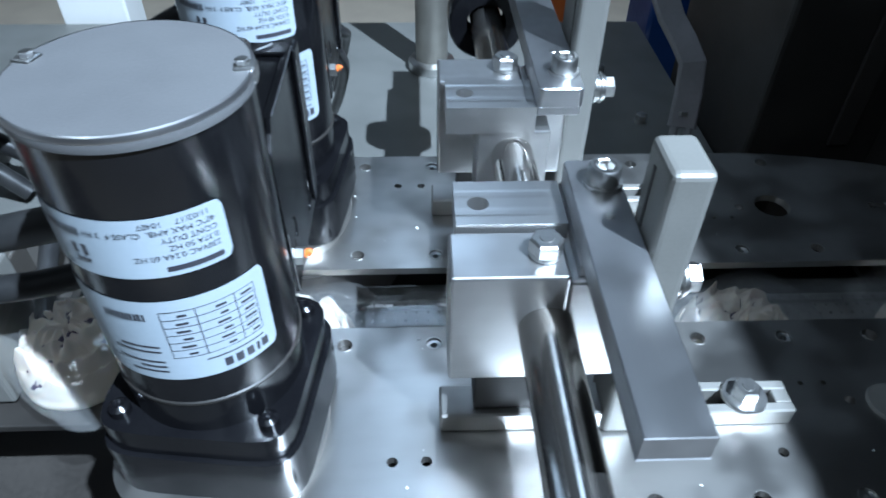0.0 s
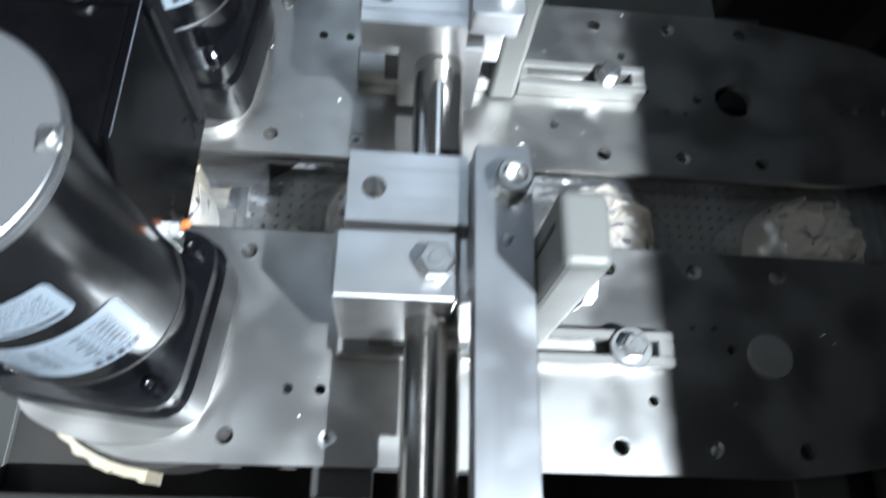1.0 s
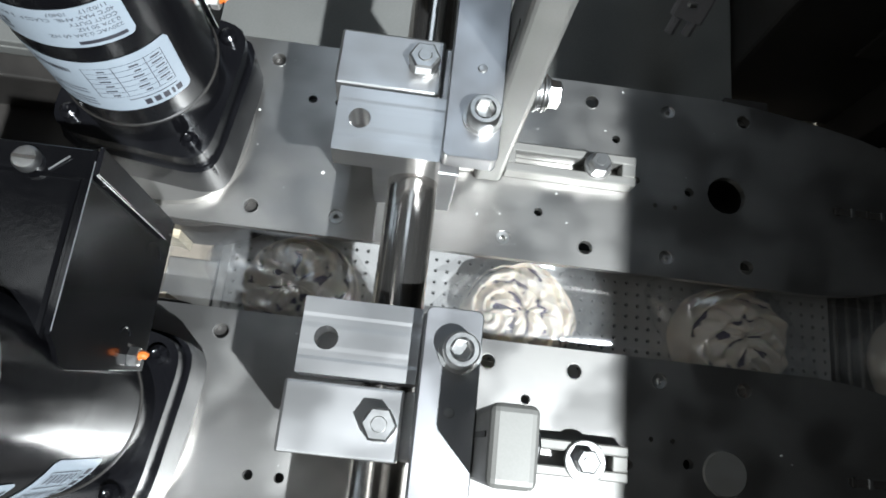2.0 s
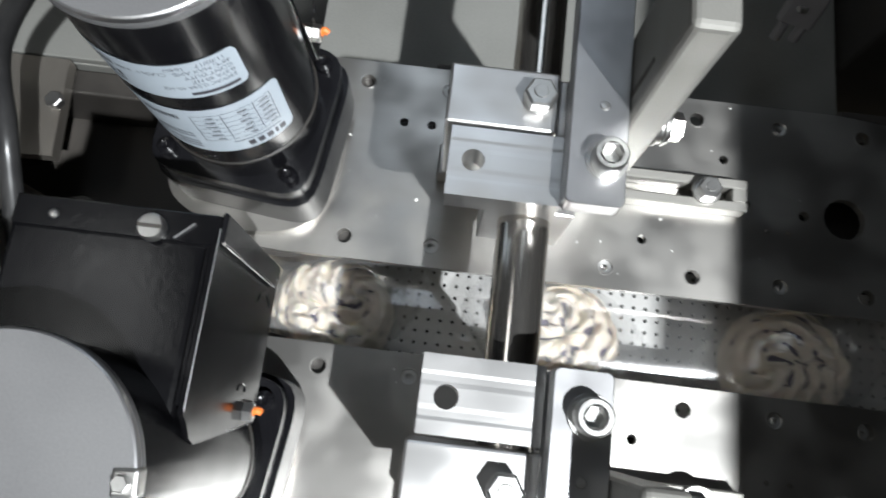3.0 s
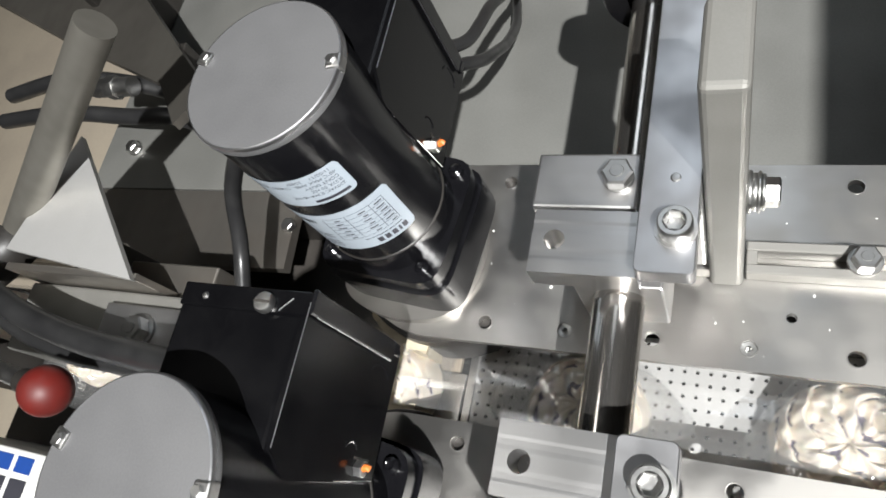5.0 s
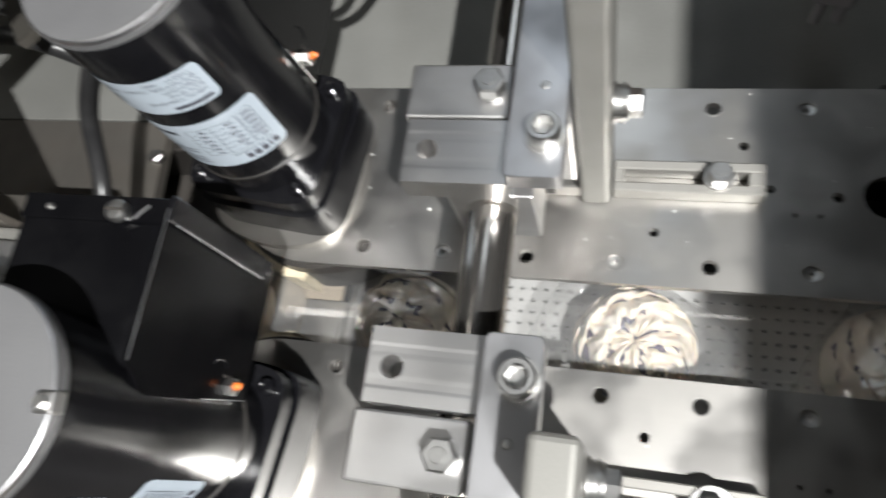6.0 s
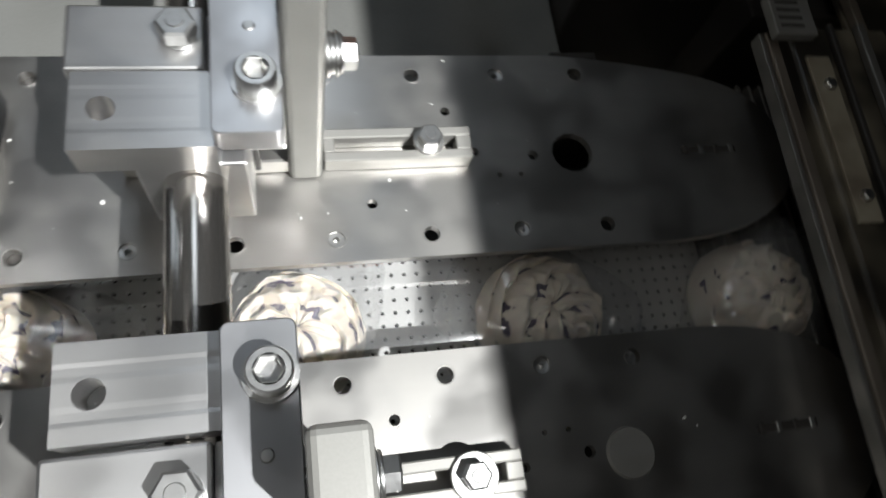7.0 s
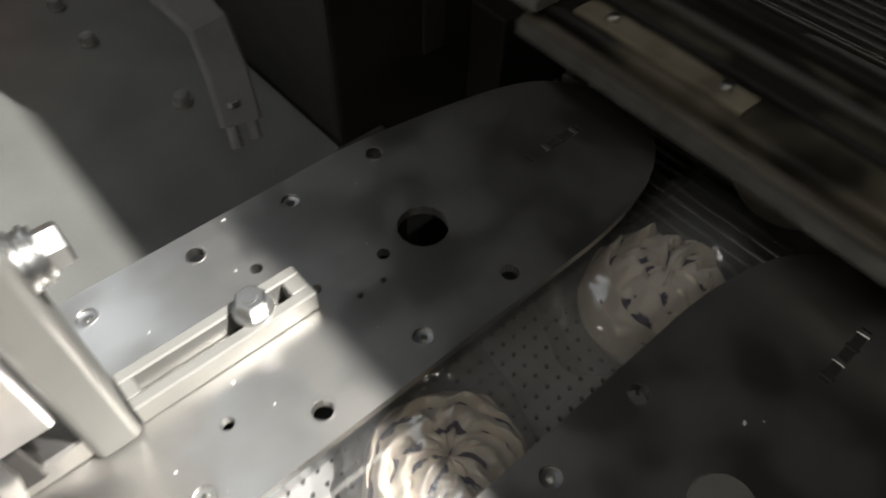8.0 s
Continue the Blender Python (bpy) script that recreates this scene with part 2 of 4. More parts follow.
def box(x0, x1, y0, y1, z0, z1, bevel=0.002, seg=2, bm=None):
    bm = bm or bmesh.new()
    vs = bmesh.ops.create_cube(bm, size=1)["verts"]
    for v in vs:
        v.co = Vector(((x0 + x1) / 2 + v.co.x * (x1 - x0), (y0 + y1) / 2 + v.co.y * (y1 - y0), (z0 + z1) / 2 + v.co.z * (z1 - z0)))
    if bevel:
        es = {e for v in vs for e in v.link_edges}
        bmesh.ops.bevel(bm, geom=list(es), offset=bevel, segments=seg, affect="EDGES", profile=0.5)
    return bm


def lathe(profile, seg=40, bm=None, m=None):
    """A solid turned from (radius, z) pairs about z."""
    bm = bm or bmesh.new()
    rings = []
    for r, z in profile:
        if r < 1e-6:
            rings.append([bm.verts.new((0, 0, z))])
        else:
            rings.append([bm.verts.new((r * math.cos(2 * math.pi * i / seg), r * math.sin(2 * math.pi * i / seg), z)) for i in range(seg)])
    for a, b in zip(rings, rings[1:]):
        for i in range(seg):
            j = (i + 1) % seg
            if len(a) == 1 and len(b) == 1:
                continue
            if len(a) == 1:
                bm.faces.new((a[0], b[j], b[i]))
            elif len(b) == 1:
                bm.faces.new((a[i], a[j], b[0]))
            else:
                bm.faces.new((a[i], a[j], b[j], b[i]))
    if m:
        bmesh.ops.transform(bm, matrix=m, verts=[v for r in rings for v in r])
    return bm


def outline(points, z0, z1, bevel=0.0, holes=(), seg=14):
    """A slab with an outline of (x, y) points and round holes (x, y, r) right through it."""
    bm = bmesh.new()
    loops = [points] + [[(x + r * math.cos(2 * math.pi * i / seg), y + r * math.sin(2 * math.pi * i / seg)) for i in range(seg)] for x, y, r in holes]
    rims = []
    for pts in loops:
        rims.append([(bm.verts.new((x, y, z0)), bm.verts.new((x, y, z1))) for x, y in pts])
    for side in (0, 1):
        es = []
        for rim in rims:
            es += [bm.edges.new((rim[i][side], rim[(i + 1) % len(rim)][side])) for i in range(len(rim))]
        bmesh.ops.triangle_fill(bm, edges=es, use_beauty=True, use_dissolve=False)
    for rim in rims:
        for i in range(len(rim)):
            a, b = rim[i], rim[(i + 1) % len(rim)]
            bm.faces.new((a[0], b[0], b[1], a[1]))
    return bm


def tube(points, r, seg=12, bm=None):
    """A round bar or cable along points, smoothed."""
    bm = bm or bmesh.new()
    ps = [Vector(p) for p in points]
    fine = []
    for i in range(len(ps) - 1):
        a, b, c, d = ps[max(i - 1, 0)], ps[i], ps[i + 1], ps[min(i + 2, len(ps) - 1)]
        n = 8 if len(ps) > 2 else 1
        for k in range(n):
            t = k / n
            fine.append(0.5 * ((2 * b) + (c - a) * t + (2 * a - 5 * b + 4 * c - d) * t * t + (3 * b - a - 3 * c + d) * t ** 3))
    fine.append(ps[-1])
    rings, side = [], None
    for i, p in enumerate(fine):
        way = (fine[min(i + 1, len(fine) - 1)] - fine[max(i - 1, 0)]).normalized()
        side = (side - way * side.dot(way)).normalized() if side else way.orthogonal().normalized()
        up = way.cross(side)
        rings.append([bm.verts.new(p + (side * math.cos(2 * math.pi * k / seg) + up * math.sin(2 * math.pi * k / seg)) * r) for k in range(seg)])
    for a, b in zip(rings, rings[1:]):
        for k in range(seg):
            bm.faces.new((a[k], a[(k + 1) % seg], b[(k + 1) % seg], b[k]))
    bm.faces.new(rings[0])
    bm.faces.new(rings[-1])
    return bm


def hexagon(r, z0, z1, bm=None, m=None):
    return lathe([(0, z0), (r, z0), (r, z1 - r * 0.12), (r * 0.86, z1), (0, z1)], 6, bm, m)


def hex_bolt(name, x, y, z, r=0.0145, height=0.013, washer=0.02, rx=0, ry=0, rz=0, label="zinc hex bolt with a washer", group="bolts"):
    b = thing(name, x, y, z, label, "bolt", group)
    w = 0.004
    part("washer", lathe([(0, 0), (washer, 0), (washer, w * 0.7), (washer * 0.96, w), (0, w)], 28), ZINC, b, smooth=True)
    part("head", hexagon(r, w, w + height), ZINC, b)
    part("stamp", lathe([(0, w + height), (r * 0.45, w + height), (r * 0.4, w + height + 0.0012), (0, w + height + 0.0012)], 12), ZINC, b)
    b.matrix_basis = at(x, y, z, rx, ry, rz)
    return b


def spring_bolt(x, y, z):
    b = thing("spring_bolt", x, y, z, "hex bolt with stacked spring washers on the post", "bolt", "post bolts")
    for i, (r, h) in enumerate(((0.0195, 0.0035), (0.0172, 0.004), (0.0188, 0.003), (0.0165, 0.003))):
        z0 = (0.0, 0.0038, 0.0081, 0.0114)[i]
        part("washer", lathe([(0, z0), (r * 0.96, z0), (r, z0 + h * 0.3), (r, z0 + h * 0.7), (r * 0.96, z0 + h), (0, z0 + h)], 28), ZINC, b, smooth=True)
    part("head", hexagon(0.0135, 0.0146, 0.0265), ZINC, b)
    b.matrix_basis = at(x, y, z, 0, 90, 0)
    return b


def socket_screw(x, y, z, r=0.0142):
    b = thing("socket_head_screw", x, y, z, "bright socket head cap screw on a washer", "screw", "clamp screws")
    part("washer", lathe([(0, 0), (r * 1.22, 0), (r * 1.22, 0.003), (0, 0.003)], 28), ZINC, b, smooth=True)
    h = 0.019
    bm = lathe([(0, 0.003), (r, 0.003), (r, h - 0.002), (r * 0.9, h), (r * 0.66, h)], 28)
    part("head", bm, ZINC, b, smooth=True)
    part("hex_socket", lathe([(r * 0.67, h), (r * 0.58, h - 0.001), (r * 0.56, h - 0.010), (0, h - 0.010)], 6), ZINC, b)
    return b


# ---- room and large structure ----
def room():
    # Walls and ceiling are unseen, added for the steel to reflect.
    w = 4.7
    part("floor", box(-w, w, -w, w, -1.32, -1.27, 0), CONCRETE)["kind"] = "structure"
    part("ceiling", box(-w, w, -w, w, 5.3, 5.35, 0), CEILING)["kind"] = "structure"
    for name, b in (("wall_north", (-w, w, w, w + 0.1)), ("wall_south", (-w, w, -w - 0.1, -w)), ("wall_east", (w, w + 0.1, -w, w)), ("wall_west", (-w - 0.1, -w, -w, w))):
        part(name, box(*b, -1.27, 5.3, 0), PALE_WALL if name == "wall_north" else WALLS)["kind"] = "structure"


room()

LX, RAD, MID = -0.155, 0.124, 0.173
ROW = [-0.08, 0.02, 0.12, 0.22, 0.32, 0.42, 0.52, 0.62]


def plate_outline(side):
    pts = []
    ends = [(0.56, 0.049), (0.60, 0.050), (0.66, 0.056), (0.722, 0.074), (0.765, 0.112), (0.777, 0.172), (0.752, 0.226), (0.70, 0.260), (0.60, 0.283), (0.49, 0.297), (0.40, 0.297)]
    if side < 0:
        ends = [(x, -y) for x, y in ends[::-1]]
    ends = [Vector((x, y)) for x, y in ends]
    for i in range(1, len(ends) - 2):
        p, q, r, t = ends[i - 1:i + 3]
        for k in range(5):
            f = k / 5
            pts.append(tuple(0.5 * (2 * q + (r - p) * f + (2 * p - 5 * q + 4 * r - t) * f * f + (3 * q - p - 3 * r + t) * f ** 3)))
    pts.append(tuple(ends[-2]))
    for i in range(25):
        a = math.pi / 2 + math.pi * i / 24
        pts.append((LX + RAD * math.cos(a), MID * side + RAD * math.sin(a)))
    return pts


def plate(side):
    shift = 0 if side > 0 else -0.006
    holes = [(x + shift, 0.0745 * side, 0.0085) for x in ROW[:7]] + [(x + shift, 0.27 * side, 0.0085) for x in (-0.08, 0.02, 0.22, 0.32, 0.42, 0.52)]
    holes += [(0.448, 0.163 * side, 0.006), (0.26, 0.112 * side, 0.0055), (0.353, 0.222 * side, 0.0055), (0.405, 0.140 * side, 0.0028), (0.43, 0.140 * side, 0.0028), (-0.03, 0.222 * side, 0.0055), (0.003, 0.222 * side, 0.0055), (0.38, 0.17 * side, 0.005)]
    if side > 0:
        holes.append((0.496, 0.165, 0.0245))
    t = thing("mounting_plate", 0, 0, 0, "scuffed stainless mounting plate with rows of drilled holes", "plate", "mounting plates")
    part("slab", outline(plate_outline(side), -0.010, 0, holes=holes), STEEL_PLATE, t)
    for x, y, r in holes:
        if 0.007 < r < 0.01:
            part("countersink", lathe([(r * 0.99, -0.006), (r * 1.0, 0.0002), (r * 1.12, 0.0003), (r * 1.15, 0.0001)], 20), STEEL_PLATE, t, smooth=True, at=(x, y, 0))
    for x, y, r in holes:
        if 0.007 < r < 0.01 and round(x * 100) in ((2, 22, 42) if side > 0 else (1, 41)):
            part("set_screw", lathe([(0, -0.012), (r * 0.4, -0.012), (r * 0.45, -0.003), (r * 0.97, -0.0025), (r * 0.97, -0.016), (0, -0.016)], 12), ZINC, t, at=(x, y, 0))
    part("slot", box(-0.036, 0.036, -0.0045, 0.0045, 0.0, 0.0006, 0), VOID, t, "black slot", at=(0.67, 0.163 * side, 0))
    for i in range(4):
        part("slot_rim", box(-0.003, 0.003, -0.006, 0.006, 0, 0.002, 0.001, 1), ZINC if i % 2 else VOID, t, at=(0.64 + 0.02 * i, 0.163 * side, 0))
    if side < 0:
        part("plug", lathe([(0, 0.003), (0.024, 0.003), (0.0255, 0)], 32), FOOT, t, "pale round plug", True, (0.490, -0.169, 0))
    return t


plate(1)
plate(-1)


def drive_belt(side):
    pts, inner = [], []
    for i in range(97):
        a = math.pi * (0.52 + 0.96 * i / 96)
        r = 0.140 + 0.004 * noise.noise((i * 0.35, side, 1.0)) - (0.004 if i % 17 == 3 else 0.0)
        pts.append((LX + r * math.cos(a), MID * side + r * math.sin(a)))
        inner.append((LX + 0.130 * math.cos(a), MID * side + 0.130 * math.sin(a)))
    t = thing("drive_belt", 0, 0, 0, "worn cream drive belt under the plate's end", "belt", "drive belts")
    part("belt", outline(pts + inner[::-1], -0.085, -0.03), CREAM, t)
    part("pulley", lathe([(0, -0.09), (0.1295, -0.09), (0.1295, -0.0104), (0, -0.0104)], 64), DARK, t, "dark belt pulley", True, (LX, MID * side, 0))
    return t


drive_belt(1)
drive_belt(-1)


def base():
    """The pan below the plates, the sheet beyond them and the machine's frame."""
    part("machine_pan", box(-1.25, 0.84, -0.9, 0.34, -0.34, -0.32, 0), VOID)["kind"] = "structure"
    part("machine_pan_2", box(0.842, 1.009, 0.16, 1.09, -0.34, -0.32, 0), VOID)["kind"] = "structure"
    part("machine_pan_3", box(0.842, 1.009, -0.9, -0.17, -0.34, -0.32, 0), VOID)["kind"] = "structure"
    t = thing("base_panel", 0, 0, 0, "grey painted steel base panel behind the plates", "panel")
    part("sheet", box(-1.12, 0.6, 0.345, 1.21, -0.20, -0.185, 0.002), PANEL, t)
    part("front_lip", box(-1.12, 0.6, 0.345, 0.352, -0.32, -0.203, 0.002), PANEL, t)
    for x, y in ((0.435, 0.92), (0.435, 1.05), (0.479, 0.694)):
        hex_bolt("panel_bolt", x, y, -0.185, 0.012, 0.014, 0.014, label="dull hex bolt in the base panel", group="panel bolts")
    for name, x0, x1, y0, y1 in (("cross_beam", -1.2, 1.55, 0.30, 0.34), ("cross_beam", -1.2, 1.55, -0.36, -0.32)):
        b = thing(name, 0, 0, 0, "dark steel cross beam under the plates", "beam", "cross beams")
        part("beam", box(x0, x1, y0, y1, -0.32, -0.21, 0.004), DARK, b)
        part("pad", box(0.0, 0.06, y0 - (0.03 if y0 > 0 else -0.035), y1 - (0.03 if y0 > 0 else -0.035), -0.2095, -0.0105, 0.002), DARK, b)
        part("pad", box(0.5, 0.56, y0 - (0.03 if y0 > 0 else -0.035), y1 - (0.03 if y0 > 0 else -0.035), -0.2095, -0.0105, 0.002), DARK, b)


base()


def stand():
    """The dark legs that carry the machine and its infeed."""
    t = thing("machine_stand", 0, 0, 0, "dark painted steel stand under the machine", "stand")
    for x, y in ((-1.1, -0.82), (0.9, -0.82), (-1.05, 0.30), (0.78, 0.30), (-1.05, 1.14), (0.55, 1.14)):
        part("leg", box(x - 0.03, x + 0.03, y - 0.03, y + 0.03, -1.27, -0.3405 if y < 1 else -0.2005, 0.004, 1), DARK, t)
    for y in (-0.82, 0.30):
        part("rail", box(-1.0695 if y < 0 else -1.0195, 0.8695 if y < 0 else 0.7495, y - 0.02, y + 0.02, -1.0, -0.94, 0.004, 1), DARK, t)
    f = thing("infeed_stand", 0, 0, 0, "dark painted steel legs under the infeed belt", "stand")
    for x in (-2.5, -1.5):
        for y in (-0.06, 0.06):
            part("leg", box(x - 0.02, x + 0.02, y - 0.015, y + 0.015, -1.27, -0.1375, 0.003, 1), DARK, f)


stand()


def lane_floor():
    """Perforated sheet: square cells, each with an eight-sided hole."""
    t = thing("perforated_bed", 0, 0, 0, "pale perforated metal bed of the conveyor lane", "conveyor bed")
    p, r, z, d = 0.0155, 0.0026, -0.12, 0.006
    x0, y0, nx, ny = -0.122, -0.1085, 53, 14
    vs, fs = [], []
    for i in range(nx):
        for j in range(ny):
            cx, cy, n = x0 + (i + 0.5) * p, y0 + (j + 0.5) * p, len(vs)
            h = p / 2
            outer = [(h, 0), (h, h), (0, h), (-h, h), (-h, 0), (-h, -h), (0, -h), (h, -h)]
            vs += [((cx + a) * U, (cy + b) * U, z * U) for a, b in outer]
            ring = [(cx + r * math.cos(k * math.pi / 4), cy + r * math.sin(k * math.pi / 4)) for k in range(8)]
            vs += [(a * U, b * U, z * U) for a, b in ring] + [(a * U, b * U, (z - d) * U) for a, b in ring]
            for k in range(8):
                m = (k + 1) % 8
                fs += [(n + k, n + m, n + 8 + m, n + 8 + k), (n + 8 + k, n + 8 + m, n + 16 + m, n + 16 + k)]
    me = bpy.data.meshes.new("perforated_sheet")
    me.from_pydata(vs, [], fs)
    bm = bmesh.new()
    bm.from_mesh(me)
    bmesh.ops.remove_doubles(bm, verts=bm.verts, dist=1e-5)
    bm.to_mesh(me)
    bm.free()
    me.materials.append(PERF)
    ob = new("perforated_sheet", me)
    ob.parent = t
    part("under_tray", box(x0, x0 + nx * p, y0, y0 + ny * p, -0.15, -0.14, 0), VOID, t)
    part("edge_strip", box(x0 - 0.012, x0, y0, y0 + ny * p, -0.13, -0.118, 0.001), STEEL_PLATE, t)
    f = thing("infeed_belt", 0, 0, 0, "worn tan infeed belt with steel slides", "conveyor belt")
    part("belt", box(-0.36, -0.15, -0.085, 0.085, -0.135, -0.125, 0.002), BELT, f)
    # The rest of the belt is coloured dark so it doesn't show.
    part("dark_belt", box(-2.6, -0.362, -0.085, 0.085, -0.137, -0.1255, 0.002), DARK, f, "dark stretch of the infeed belt")
    part("slide", box(-0.2, -0.137, -0.08, 0.03, -0.124, -0.119, 0.001), STEEL_PLATE, f)
    w = thing("film_sleeve", 0, 0, 0, "clear plastic film sleeve drawn along the lane", "film")
    bm = bmesh.new()
    cols = []
    for i in range(70):
        x = -0.30 + 1.20 * i / 69
        col = []
        for k in range(19):
            a = math.pi * k / 18
            n = 1 + 0.02 * noise.noise((x * 5, k * 0.2, 3.0))
            col.append(bm.verts.new((x, 0.087 * math.cos(a) * n, -0.116 + 0.093 * math.sin(a) ** 0.7 * n)))
        cols.append(col)
    for p2, q2 in zip(cols, cols[1:]):
        for k in range(18):
            bm.faces.new((p2[k], q2[k], q2[k + 1], p2[k + 1]))
    part("film", bm, SLEEVE, w, smooth=True)
    for side in (-1, 1):
        part("side_hem", box(-0.30, 0.90, side * 0.0885 - 0.004, side * 0.0885 + 0.004, -0.1165, -0.1155, 0), SLEEVE, w, "flat film hem")
    g = thing("roller_grate", 0, 0, 0, "dark slatted transfer grate at the lane's end", "grate")
    for i in range(11):
        part("slat", box(0.7065 + i * 0.0185, 0.7135 + i * 0.0185, -0.42, 0.33, -0.140, -0.1195, 0.002, 1), SLAT, g)
    part("bed", box(0.70, 0.908, -0.42, 0.33, -0.165, -0.155, 0), VOID, g)
    for y in (-0.40, 0.31):
        part("bearer", box(0.70, 0.908, y - 0.01, y + 0.01, -0.1548, -0.1402, 0.001, 1), DARK, g)
    o = thing("outfeed_belt", 0, 0, 0, "dark rubber outfeed belt beyond the sealing jaw", "conveyor belt")
    part("belt", box(0.912, 2.75, -0.12, 0.12, -0.150, -0.1195, 0.004), DARK, o)
    for x in (1.75, 2.6):
        for y in (-0.09, 0.09):
            part("leg", box(x - 0.02, x + 0.02, y - 0.015, y + 0.015, -1.27, -0.1502, 0.003, 1), DARK, o)


lane_floor()


def clamp(side):
    """Bearing block, T block, bar, post and slotted foot of one plate, for the plate on that side."""
    def yy(a, b):
        return (a, b) if side > 0 else (-b, -a)

    g = "clamp parts"
    b = thing("bearing_block", 0, 0, 0, "square brushed steel bearing block round the shaft", "block", g)
    part("body", box(0.024, 0.121, *yy(0.133, 0.19), 0.085, 0.213, 0.0025), STEEL_BRIGHT, b)
    part("shoulder", box(0.1212, 0.176, *yy(0.133, 0.1885), 0.085, 0.205, 0.0025), STEEL_BRIGHT, b)
    part("foot", box(0.05, 0.15, *yy(0.142, 0.182), 0.0275, 0.0848, 0.001), DARK, b)
    hex_bolt("hex_bolt", 0.103, 0.162 * side, 0.214, washer=0.0135)
    t = thing("tee_block", 0, 0, 0, "machined T-shaped block with grooves along its top", "block", g)
    prof = [(0.0, 0.0), (0.0, 0.0325), (0.013, 0.0325), (0.016, 0.0322), (0.021, 0.0322), (0.025, 0.0324), (0.039, 0.0324), (0.043, 0.0322), (0.048, 0.0322), (0.051, 0.0325), (0.062, 0.0325), (0.062, 0.0)]
    bm = bmesh.new()
    ends = [[bm.verts.new((x, (0.066 + a) * side, 0.185 + h)) for a, h in prof] for x in (0.031, 0.128)]
    n = len(prof)
    for i in range(n):
        bm.faces.new((ends[0][i], ends[0][(i + 1) % n], ends[1][(i + 1) % n], ends[1][i]))
    bm.faces.new(ends[0])
    bm.faces.new(ends[1])
    head = part("head", bm, STEEL_BRIGHT, t)
    drill = part("drill", lathe([(0, 0.15), (0.0098, 0.15), (0.0098, 0.25), (0, 0.25)], 28, None, Matrix.Translation((0.052, 0.0985 * side, 0))), STEEL_BRIGHT)
    cut = head.modifiers.new("bore", "BOOLEAN")
    cut.operation, cut.object, cut.solver = "DIFFERENCE", drill, "EXACT"
    bored = bpy.data.meshes.new_from_object(head.evaluated_get(bpy.context.evaluated_depsgraph_get()))
    head.modifiers.clear()
    head.data = bored
    bpy.data.objects.remove(drill)
    part("stem", box(0.066, 0.147, *yy(0.068, 0.118), 0.085, 0.186, 0.002), STEEL_BRIGHT, t)
    c = thing("clamp_bar", 0, 0, 0, "long flat steel clamp bar screwed to the block", "bar", "clamp bars")
    near, far, r = (0.063, 0.66, 0.006) if side > 0 else (0.067, 0.356, 0.006)
    x0, x1 = (0.1275, 0.1758) if side > 0 else (0.1300, 0.1758)
    turn = [(x0 + r - r * math.sin(a), near + r - r * math.cos(a)) for a in [math.pi / 2 * (1 - k / 6) for k in range(7)]]
    turn += [(x1 - r + r * math.sin(a), near + r - r * math.cos(a)) for a in [math.pi / 2 * k / 6 for k in range(7)]]
    shape = outline([(x, y * side) for x, y in turn + [(x1, far), (x0, far)]], 0.2185, 0.241)
    bmesh.ops.bevel(shape, geom=[e for e in shape.edges if e.calc_face_angle(0) > 1.0], offset=0.0009, segments=1, affect="EDGES")
    part("bar", shape, STEEL_BAR, c)
    part("packer", box(0.1290, 0.1745, *yy(0.069, 0.182), 0.2055, 0.2183, 0.001, 1), STEEL_BAR, c)
    part("dowel_pin", lathe([(0, 0.0012), (0.0035, 0.001), (0.0045, 0)], 12), ZINC, c, at=(0.155, (0.150 if side > 0 else -0.148), 0.241))
    socket_screw(0.159, 0.1015 * side, 0.241)
    p = thing("upright_post", 0, 0, 0, "flat blasted steel post with a rounded top", "post", "posts")
    part("post", box(0.1765, 0.2105, *(yy(0.143, 0.222) if side > 0 else yy(0.141, 0.196)), 0.0005, 0.376 if side > 0 else 0.316, 0.006, 3), POST, p)
    part("groove", box(0.1757, 0.1766, *yy(0.160, 0.164), 0.242, 0.30, 0), VOID, p, "narrow dark groove")
    spring_bolt(0.2108, 0.165 * side, 0.187)
    f = thing("slotted_foot", 0, 0, 0, "slotted steel foot bar bolted to the plate", "foot bar", "foot bars")
    y0, y1 = yy(0.152, 0.19)
    part("rear_rail", box(0.2125, 0.372, y1 - 0.011, y1, 0, 0.023, 0.0015, 1), FOOT, f)
    part("front_rail", box(0.2125, 0.372, y0, y0 + 0.011, 0, 0.023, 0.0015, 1), FOOT, f)
    part("end", box(0.355, 0.3715, y0 + 0.0112, y1 - 0.0112, 0.001, 0.0226, 0.001, 1), FOOT, f)
    part("inner_end", box(0.2128, 0.224, y0 + 0.0112, y1 - 0.0112, 0.001, 0.0226, 0.001, 1), FOOT, f)
    part("inner_rail", box(0.017, 0.1835, y0, y1, 0.0005, 0.027, 0.002, 1), STEEL_PLATE, f)
    hex_bolt("hex_bolt", 0.324, (0.171 if side > 0 else -0.172), 0.023, 0.0135, 0.013, 0.0165 if side > 0 else 0.0225)


clamp(1)
clamp(-1)


